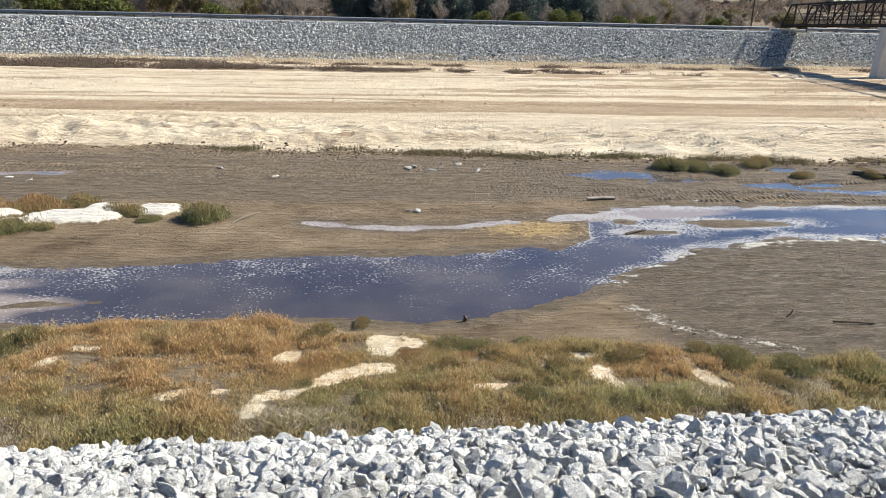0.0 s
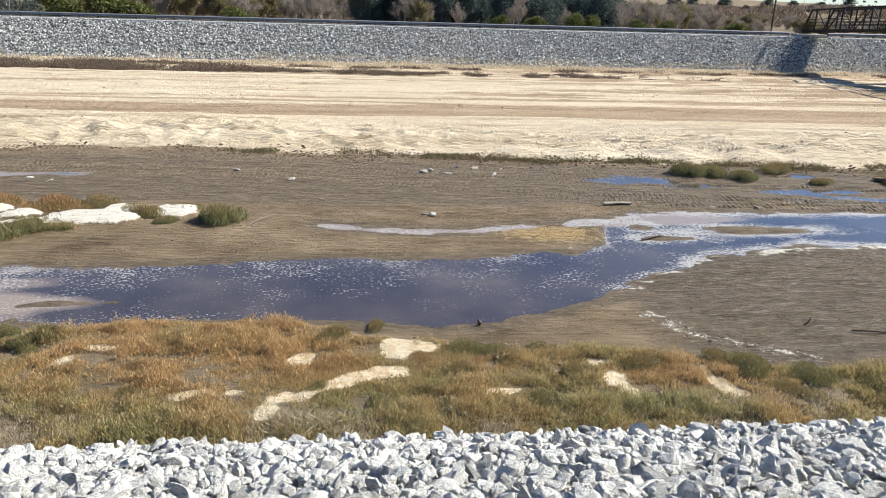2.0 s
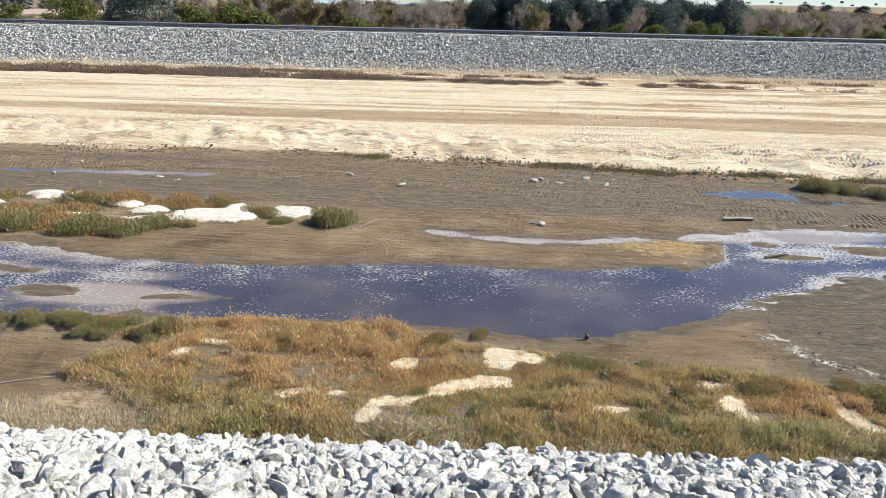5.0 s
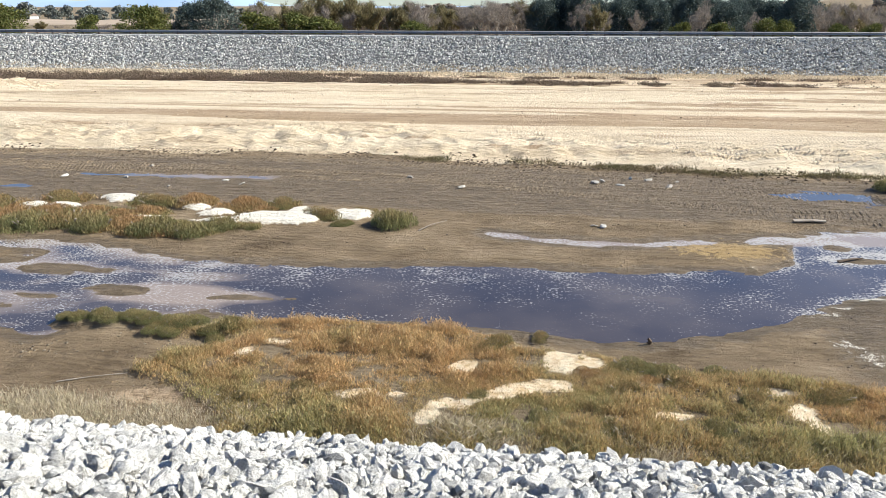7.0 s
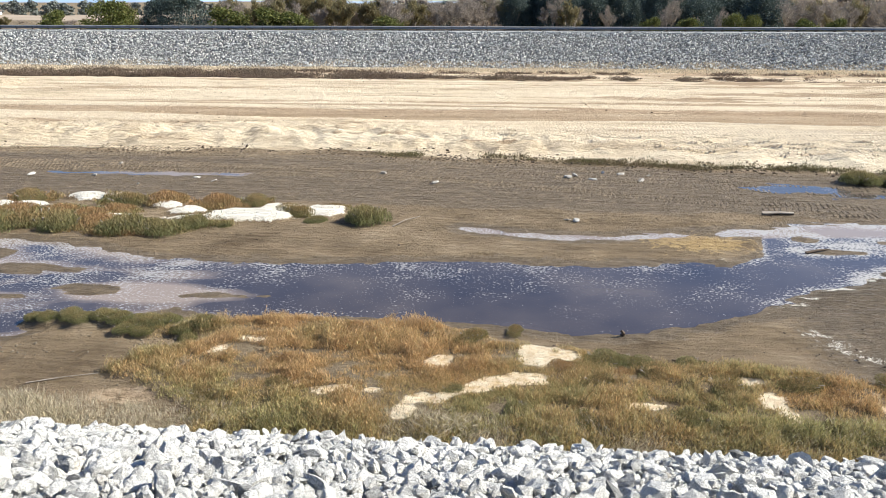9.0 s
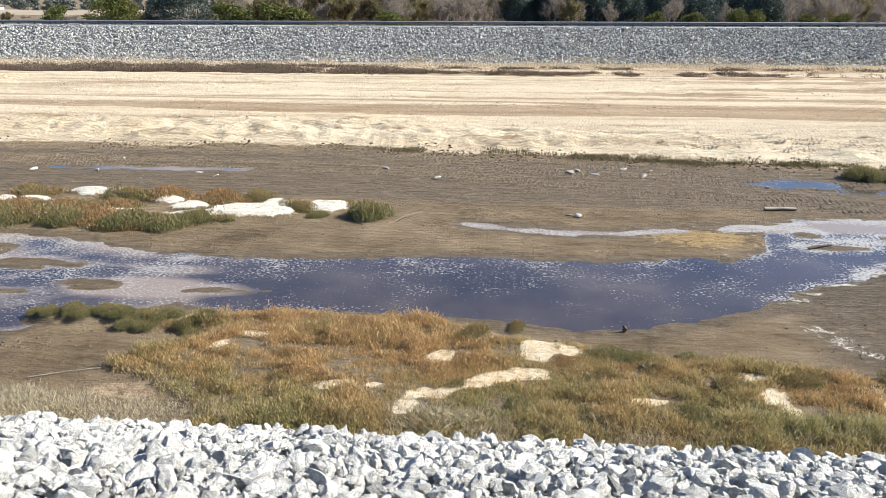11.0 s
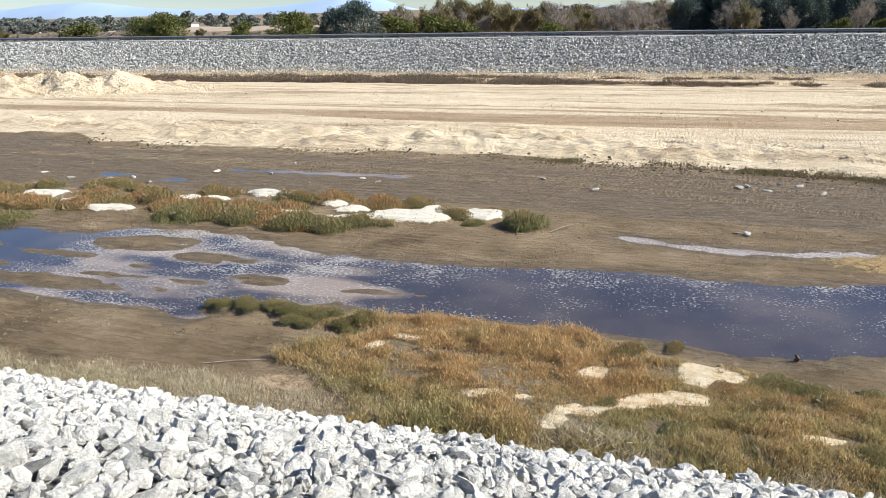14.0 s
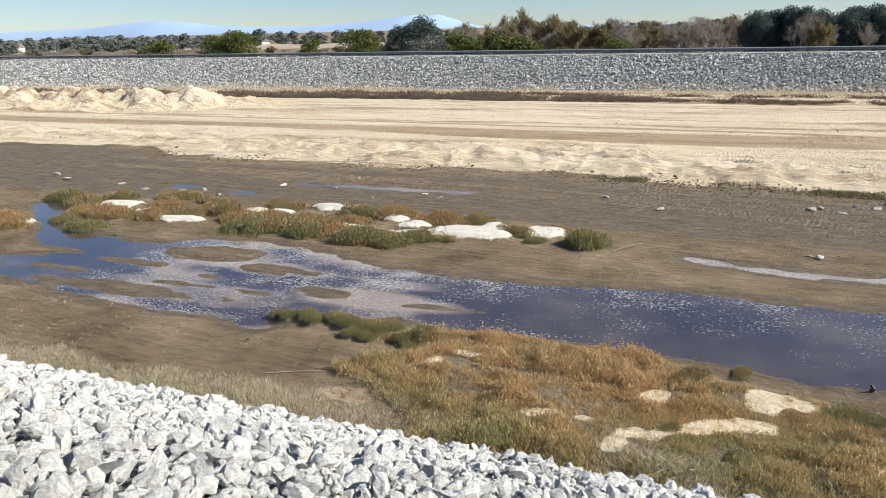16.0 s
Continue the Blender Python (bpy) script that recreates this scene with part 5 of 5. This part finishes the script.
# ---- guardrail on the far levee ----
def guardrail(x0, x1, label):
    y, top = 84.5, 4.27
    z0 = float(height((x0 + x1) / 2, y)[0])
    root = thing("guardrail", label, "guardrail", pose(x0, y, z0))
    profile = [(0.0, top), (-0.05, top - 0.03), (-0.08, top - 0.08), (-0.05, top - 0.13), (0.0, top - 0.155), (-0.05, top - 0.18), (-0.08, top - 0.23), (-0.05, top - 0.28), (0.0, top - 0.31)]
    bm = bmesh.new()
    rows = []
    for x in (0.0, x1 - x0):
        rows.append([bm.verts.new((x, py, pz - z0)) for py, pz in profile] + [bm.verts.new((x, py + 0.012, pz - z0)) for py, pz in reversed(profile)])
    k = len(rows[0])
    for i in range(k):
        bm.faces.new((rows[0][i], rows[0][(i + 1) % k], rows[1][(i + 1) % k], rows[1][i]))
    bmesh.ops.recalc_face_normals(bm, faces=bm.faces)
    part("rail", bm, ZINC, root, "galvanised steel beam rail")
    bm = bmesh.new()
    box_into(bm, (0.15, 0.2, top - z0 + 0.25), (0, 0.14, (top - z0) / 2 - 0.13))
    first = part("post", bm, POST, root)
    for i in range(1, int((x1 - x0) / 1.905)):
        ob = put("post", first.data, POST, root)
        ob.location.x = i * 1.905
    first.location.x = 0.05
    bm = bmesh.new()
    box_into(bm, (0.15, 0.10, 0.34), (0, 0.02, top - z0 - 0.16))
    block = part("block", bm, POST, first)
    for ob in [o for o in root.children if o.name.startswith("post") and o != first]:
        put("block", block.data, POST, ob)


guardrail(-128, 48.8, "long galvanised steel guardrail along the levee crest")
guardrail(53.4, 72, "short galvanised steel guardrail beyond the bridge")


def sheet(name, label, category, x0, x1, profile, mat):
    """A long strip of one cross-section (y, z), closed and solid."""
    bm = bmesh.new()
    ends = [[bm.verts.new((x, y, z)) for y, z in profile] for x in np.linspace(x0, x1, max(2, int((x1 - x0) / 12)))]
    k = len(profile)
    for a, b in zip(ends, ends[1:]):
        for i in range(k):
            bm.faces.new((a[i], a[(i + 1) % k], b[(i + 1) % k], b[i]))
    bm.faces.new(ends[0])
    bm.faces.new(ends[-1][::-1])
    bmesh.ops.recalc_face_normals(bm, faces=bm.faces)
    return tagged(part(name, bm, mat, None), label, category, kind="structure")


for x0, x1 in ((-130, 49.3), (52.8, 74)):
    sheet("kerb", "pale concrete edge above the far riprap", "kerb", x0, x1, [(82.95, 3.5), (82.95, 3.74), (83.03, 3.80), (83.4, 3.80), (83.4, 3.5)], CONCRETE)
# dark road strip, added to stand in for the shade below the rail
sheet("road", "asphalt levee road, dark also for the shade below the guardrail", "road", -130, 74, [(83.42, 3.6), (83.42, 3.792), (88.0, 3.792), (88.0, 3.6)], ASPHALT)


# ---- truss bridge ----
CAMBER = 0.8


def rise_of_deck(y):
    """How far the arched deck stands above its ends."""
    s = (y - 8.0) / 75.8
    return 4 * CAMBER * s * (1 - s)


def truss_bridge():
    x0, x1, y0, y1, low, high, step = 49.8, 52.2, 8.0, 83.8, 4.45, 6.62, 2.527
    root = thing("truss_bridge", "dark weathered steel truss footbridge over the channel", "bridge", pose(x0, y1, 3.8, 0, 0, -3))
    count = round((y1 - y0) / step)

    def at(x, y, z):
        return (x - x0, y - y1, z - 3.8 + rise_of_deck(y))

    def run(bm, x, a, b, z, w):
        stops = [a] + [y0 + i * step for i in range(count + 1) if a + 0.1 < y0 + i * step < b - 0.1] + [b]
        for p, q in zip(stops, stops[1:]):
            bar_into(bm, at(x, p, z), at(x, q + 0.01, z), w)

    for x in (x0, x1):
        for z, w, a, b in ((low, 0.2, y0, y1), (high, 0.16, y0 + step * 0.6, y1 - step * 0.6)):
            bm = bmesh.new()
            run(bm, x, a, b, z, w)
            part("top_chord" if z == high else "bottom_chord", bm, STEEL, root)
        for y, inner in ((y0, y0 + step * 0.6), (y1, y1 - step * 0.6)):
            bm = bmesh.new()
            bar_into(bm, at(x, y, low), at(x, inner, high), 0.15)
            part("end_post", bm, STEEL, root)
        for z in (low + 0.55, low + 0.85, low + 1.2):
            bm = bmesh.new()
            run(bm, x + 0.1 * (1 if x == x0 else -1), y0, y1 - 0.5, z, 0.06)
            part("handrail", bm, STEEL, root)
        for i in range(1, count):
            y = y0 + i * step
            bm = bmesh.new()
            bar_into(bm, at(x, y, low), at(x, y, high), 0.11)
            part("vertical", bm, STEEL, root)
            if i < count - 1:
                flip = i % 2
                bm = bmesh.new()
                bar_into(bm, at(x + 0.01, y, high if flip else low), at(x + 0.01, y + step, low if flip else high), 0.09)
                part("diagonal", bm, STEEL, root)
    for i in range(count + 1):
        bm = bmesh.new()
        y = y0 + i * step
        bar_into(bm, at(x0, y, low - 0.12), at(x1, y, low - 0.12), 0.14)
        part("floor_beam", bm, STEEL, root)
    bm = bmesh.new()
    for i in range(count):
        p, q = Vector(at((x0 + x1) / 2, y0 + i * step, low + 0.05)), Vector(at((x0 + x1) / 2, y0 + (i + 1) * step, low + 0.05))
        box_into(bm, (x1 - x0 - 0.15, (q - p).length + 0.01, 0.12), (p + q) / 2, rx=math.degrees(math.atan2(q.z - p.z, q.y - p.y)))
    part("deck", bm, CONCRETE, root, "concrete deck")


truss_bridge()


def pier(y):
    up = rise_of_deck(y) + 0.15
    root = thing("bridge_pier", "pale concrete bridge pier on the sand", "pier", pose(51 - 0.05 * (84 - y), y, float(height(50, y)[0]) - 0.4, 0, 0, -3), "bridge piers")
    bm = bmesh.new()
    vs = box_into(bm, (2.3, 0.9, 3.9 + up), (0, 0, 1.95 + up / 2))
    for q in vs:
        if q.co.z < 1:
            q.co.x *= 1.15
            q.co.y *= 1.3
    bmesh.ops.bevel(bm, geom=bm.edges[:], offset=0.05, segments=2, affect="EDGES")
    part("shaft", bm, CONCRETE, root)
    bm = bmesh.new()
    box_into(bm, (2.7, 1.1, 0.3), (0, 0, 4.04 + up))
    part("cap", bm, CONCRETE, root)


pier(65.5)
pier(40.0)
abut = thing("bridge_abutment", "concrete abutment under the bridge end", "abutment", pose(51.0, 84.3, 2.6))
bm = bmesh.new()
box_into(bm, (3.4, 1.6, 1.45), (0, 0, 0.75))
bmesh.ops.bevel(bm, geom=bm.edges[:], offset=0.03, segments=1, affect="EDGES")
part("block", bm, CONCRETE, abut)

pole_z = float(height(66, 120)[0])
pole = thing("utility_pole", "dark wooden utility pole behind the levee", "pole", pose(55 * 1.2, 120, pole_z))
bm = bmesh.new()
bar_into(bm, (0, 0, -0.3), (0, 0, 9.0), 0.34, 0.24, 10)
part("shaft", bm, POST, pole)
bm = bmesh.new()
box_into(bm, (2.2, 0.12, 0.14), (0, -0.18, 8.4))
arm = part("crossarm", bm, POST, pole)
for k in (-0.9, -0.4, 0.4, 0.9):
    bm = bmesh.new()
    bar_into(bm, (k, -0.18, 8.46), (k, -0.18, 8.66), 0.09, 0.05, 8)
    part("insulator", bm, CONCRETE, arm, "pale ceramic insulator")


# ---- wheel tracks, clods and drift ----
def track(name, label, pts, mat, lug=(0.30, 0.07, 0.015), pitch=0.17, gauge=2.1, side=(1, -1), high=0.0, slant=0.0):
    """Two rows of tread lugs pressed along a line."""
    path = []
    for (ax, ay), (bx, by) in zip(pts, pts[1:]):
        n = max(1, int(math.hypot(bx - ax, by - ay) / pitch))
        path += [(ax + (bx - ax) * i / n, ay + (by - ay) * i / n, bx - ax, by - ay) for i in range(n)]
    p = np.array(path)
    heading = np.arctan2(p[:, 3], p[:, 2])
    rng = np.random.default_rng(int(abs(pts[0][1]) * 10))
    vs, fs = [], []
    box = np.array([[x, y, z] for x in (-0.5, 0.5) for y in (-0.5, 0.5) for z in (-0.5, 0.5)])
    box[:, :2] *= 1 - 0.35 * (box[:, 2:] > 0)
    quads = np.array([[0, 1, 3, 2], [4, 6, 7, 5], [0, 4, 5, 1], [2, 3, 7, 6], [1, 5, 7, 3], [0, 2, 6, 4]])
    for s in side:
        for half in (1, -1):
            cx, cy = p[:, 0] - np.sin(heading) * (s * gauge / 2 + half * lug[0] * 0.55), p[:, 1] + np.cos(heading) * (s * gauge / 2 + half * lug[0] * 0.55)
            keep = rng.random(len(cx)) > 0.04
            cx, cy, hd = cx[keep], cy[keep], heading[keep] + half * slant + rng.normal(0, 0.03, keep.sum())
            cz = height(cx, cy) + high
            q = box * (lug[1], lug[0], lug[2] * 2)
            w = np.stack([cx[:, None] + q[:, 0] * np.cos(hd)[:, None] - q[:, 1] * np.sin(hd)[:, None], cy[:, None] + q[:, 0] * np.sin(hd)[:, None] + q[:, 1] * np.cos(hd)[:, None],
                          cz[:, None] + q[None, :, 2] * rng.uniform(0.8, 1.1, len(cx))[:, None]], -1)
            base = sum(len(a) for a in vs)
            vs.append(w.reshape(-1, 3))
            fs.append((quads[None] + (np.arange(len(cx)) * 8)[:, None, None] + base).reshape(-1, 4))
    return tagged(put(name, mesh_of(name, np.concatenate(vs), np.concatenate(fs)), mat), label, "wheel tracks", kind="stuff")


MUD_TRACK = "wheel tracks of a loader pressed into mud"
track("wheel_track", MUD_TRACK, [(-24, 30.3), (-12, 29.8), (-4, 28.6), (1, 27.0), (6, 25.5), (12, 24.6), (20, 23.9), (34, 23.2)], MUD_LUG)
track("wheel_track", MUD_TRACK, [(-22, 31.0), (-10, 30.8), (-3, 29.9), (2, 28.1), (7, 26.2), (13, 25.4)], MUD_LUG, side=(1,))
track("wheel_track", MUD_TRACK, [(-20, 28.9), (-9, 28.5), (-1, 27.4), (4, 25.8), (10, 24.0), (22, 22.9)], MUD_LUG, side=(-1,))
track("wheel_track", MUD_TRACK, [(-30, 29.6), (-16, 29.4), (-7, 29.4), (0, 28.6), (5, 27.6)], MUD_LUG, side=(1, -1))
SAND_TRACK = "tracks of an earth mover pressed into sand"
for ax, ay, mx, my, bx, by, half in ((-8, 38.8, 6, 38.2, 30, 36.0, 2), (-4, 36.9, 9, 36.3, 34, 34.2, 2), (2, 35.2, 12, 34.2, 36, 32.0, 2), (6, 33.4, 16, 32.4, 34, 30.6, 2),
                                     (8, 31.9, 16, 31.0, 32, 29.8, 1), (-14, 39.4, 2, 39.3, 26, 38.8, 2), (-8, 56.5, 8, 56.8, 22, 57.5, 1)):
    track("wheel_track", SAND_TRACK, [(ax, ay), (mx, my), (bx, by)], SAND_CLOD, (0.30, 0.07, 0.014), 0.17, 2.2, (1, -1)[:half])


def clods(name, label, count, where, small, large, mat, seed):
    rng = np.random.default_rng(seed)
    x, y = where(rng, count)
    size = small + (large - small) * rng.random(len(x)) ** 3
    at = np.stack([x, y, height(x, y) + size * 0.15], -1)
    v, f = strewn(COARSE[:8], at, lying(len(x), rng, 0.3), size, rng.integers(0, 8, len(x)))
    return tagged(put(name, mesh_of(name, v, f), mat), label, "clods", kind="stuff")


def along_bank(rng, n):
    x = rng.uniform(-30, 34, n)
    keep = rng.random(n) < np.clip(0.35 + 0.9 * fbm(x * 0.3, 0 * x, 3, 91) + 0.4 * smooth(-8, 0, x), 0.05, 1)
    x = x[keep]
    return x, table(x, SAND_EDGE) + rng.normal(0.1, 0.45, len(x)) - 0.9 * fbm(x * 0.35, table(x, SAND_EDGE) * 0.5, 4, 11)


def over_mud(rng, n):
    x, y = rng.uniform(-26, 22, n), rng.uniform(10.3, 30, n)
    keep = (wetness(x, y) < -0.25) & (marsh(x, y) < 0.2) & (rng.random(n) < 0.25 + 0.75 * smooth(-0.1, 0.4, fbm(x * 0.5, y * 0.5, 3, 92)))
    return x[keep], y[keep]


def over_sand(rng, n):
    x, y = rng.uniform(-60, 60, n), 32 + 40 * rng.random(n)
    keep = rng.random(n) < smooth(0.0, 0.5, fbm(x * 0.15, y * 0.5, 3, 93))
    return x[keep], y[keep]


clods("mud_clods", "broken dark clods along the sand bank's edge", 6000, along_bank, 0.015, 0.12, CLOD, 101)
def along_drift(rng, n):
    k = rng.random(n)
    return 5.6 + 2.6 * k + rng.normal(0, 0.4, n), 13.2 - 1.6 * k + rng.normal(0, 0.2, n)


clods("drift_debris", "dark scraps of wrack along the dried drift line", 150, along_drift, 0.008, 0.055, CLOD, 106)
clods("mud_crumbs", "small crumbs and debris on the mud", 9000, over_mud, 0.008, 0.05, CLOD, 102)
clods("sand_crumbs", "small lumps on the graded sand", 7000, over_sand, 0.02, 0.09, SAND_CLOD, 103)

clods("dark_crumbs", "dark damp lumps on the graded sand", 3500, over_sand, 0.03, 0.12, CLOD, 107)

PALE = grained("pale_pebble", [(0.2, (0.26, 0.235, 0.20)), (0.8, (0.64, 0.61, 0.55))], 3.0, 0.85, 8, 0.4, 0.01, "object")
for i, (x, y, s) in enumerate(((-4.5, 27.5, 0.2), (-2.4, 26.0, 0.2), (2.3, 27.4, 0.26), (2.6, 27.7, 0.2), (3.2, 27.1, 0.16), (4.3, 28.1, 0.2), (4.9, 27.0, 0.2), (3.7, 28.4, 0.14), (2.1, 21.4, 0.2), (1.85, 21.5, 0.13),
                               (8.8, 25.8, 0.16), (-17.5, 26.2, 0.26), (-20.2, 24.6, 0.2), (-20.9, 24.1, 0.24), (-29.2, 25.5, 0.3), (-27.8, 24.8, 0.22), (-15.2, 28.5, 0.16), (-15.1, 26.3, 0.18), (-11.2, 26.3, 0.18),
                               (-24.5, 24.6, 0.2), (-10.3, 25.6, 0.16), (-12.8, 25.0, 0.14), (-18.9, 23.8, 0.2), (-22.6, 23.9, 0.18), (5.3, 27.9, 0.13), (14.6, 23.0, 0.15), (12.8, 22.4, 0.15), (11.3, 22.5, 0.15))):
    ob = put("pebble", mesh_of("pebble", *STONES[i % 16]), PALE)
    ob.matrix_basis = pose(x, y, float(height(x, y)[0]) + s * 0.2, 0, 0, 40 * i) @ Matrix.Diagonal((s, s * 0.8, s * 0.6, 1))
    tagged(ob, "pale stone lying on the wet mud", "stone", "stones on the mud")


def stick(name, label, pts, r0, r1, mat=None):
    """A bent tapering branch through pts (x, y, height above the ground)."""
    world_pts = [Vector((x, y, float(height(x, y)[0]) + h)) for x, y, h in pts]
    n = len(world_pts) - 1
    seg = [(world_pts[i], world_pts[i + 1], r0 + (r1 - r0) * i / n, r0 + (r1 - r0) * (i + 1) / n) for i in range(n)]
    v, f = tube_arrays(seg)
    return tagged(put(name, mesh_of(name, v, f, True), mat or WOOD), label, "driftwood")


stick("log", "short grey driftwood log on the mud", [(7.7, 22.55, 0.05), (8.2, 22.62, 0.06), (8.65, 22.66, 0.05)], 0.075, 0.06)
stick("branch", "thin pale branch on bare mud", [(-7.7, 10.6, 0.02), (-7.2, 10.85, 0.03), (-6.7, 11.05, 0.025)], 0.014, 0.008)
stick("branch", "dark stub of wood at the water's edge", [(2.3, 13.5, 0.0), (2.34, 13.47, 0.06), (2.28, 13.43, 0.13)], 0.045, 0.03, POST)
stick("branch", "thin dark stick lying on the mud", [(9.7, 12.75, 0.03), (10.1, 12.7, 0.04), (10.5, 12.6, 0.02)], 0.03, 0.015, POST)
stick("branch", "forked dark stick standing in the mud", [(8.9, 13.1, 0.0), (9.0, 13.12, 0.06), (9.05, 13.15, 0.14)], 0.025, 0.014, POST)
stick("log", "dark waterlogged log beside the puddle", [(19.4, 26.1, 0.08), (20.0, 25.6, 0.12), (20.6, 25.2, 0.08)], 0.16, 0.12, POST)
stick("log", "dark log stranded in the foam", [(7.7, 19.05, 0.03), (8.0, 19.15, 0.05), (8.4, 19.35, 0.03)], 0.055, 0.02, POST)
stick("branch", "bleached branch beside the green shrub", [(-3.1, 20.4, 0.02), (-2.8, 20.8, 0.1), (-2.4, 21.2, 0.12)], 0.03, 0.012)
stick("branch", "thin dead stick at the levee foot", [(43.2, 75.5, 0.0), (43.6, 75.6, 0.7), (44.0, 75.6, 1.3)], 0.06, 0.04, POST)


def near_mud(rng, n):
    x, y = rng.uniform(-18, -5.5, n), rng.uniform(10.2, 13.2, n)
    keep = (wetness(x, y) < -0.2) & (marsh(x, y) < 0.1) & (rng.random(n) < smooth(-0.05, 0.4, fbm(x * 0.8, y * 1.1, 3, 94)))
    return x[keep], y[keep]


clods("dry_flakes", "pale dried algae flakes scattered on the mud", 2400, near_mud, 0.012, 0.06, FLAKE, 104)


def over_heaps(rng, n):
    k = rng.integers(0, len(HEAPS), n)
    h = np.array(HEAPS)[k]
    a, q = rng.uniform(0, 6.283, n), np.sqrt(rng.random(n)) * 0.95
    return h[:, 0] + np.cos(a) * q * h[:, 2], h[:, 1] + np.sin(a) * q * h[:, 2] * 0.85


clods("heap_lumps", "lumps of damp sand on the dumped heaps", 4200, over_heaps, 0.03, 0.16, SAND_CLOD, 105)


def island_chance(x, y):
    d = np.zeros(np.shape(x))
    for spots in SPOTS.values():
        for sx, sy, r in spots:
            if sx < -7 and sy > 17:
                d = np.maximum(d, 1 - np.hypot((x - sx) / 1.35, (y - sy) / 0.9) / (1.05 * r))
    return smooth(0.12, 0.4, d + 0.16 * fbm(x * 1.6, y * 1.6, 3, 95)) * (1 - 0.8 * island_sand(x, y)) * smooth(0.1, -0.25, wetness(x, y))


carpet("island_pickleweed", "low mat of rust and olive pickleweed on the island", 42000, -26, -3, 17, 24.5, island_chance,
       lambda x, y: 0.06 + 0.16 * np.clip(0.5 + fbm(x * 1.7, y * 1.7, 3, 96), 0, 1), 0.022, lambda x, y: np.clip(0.45 + 0.9 * fbm(x * 0.6, y * 0.8, 3, 97), 0, 1), SHRUB_SHOOTS, 98, 9, 0.08, 1.4, 0.06)
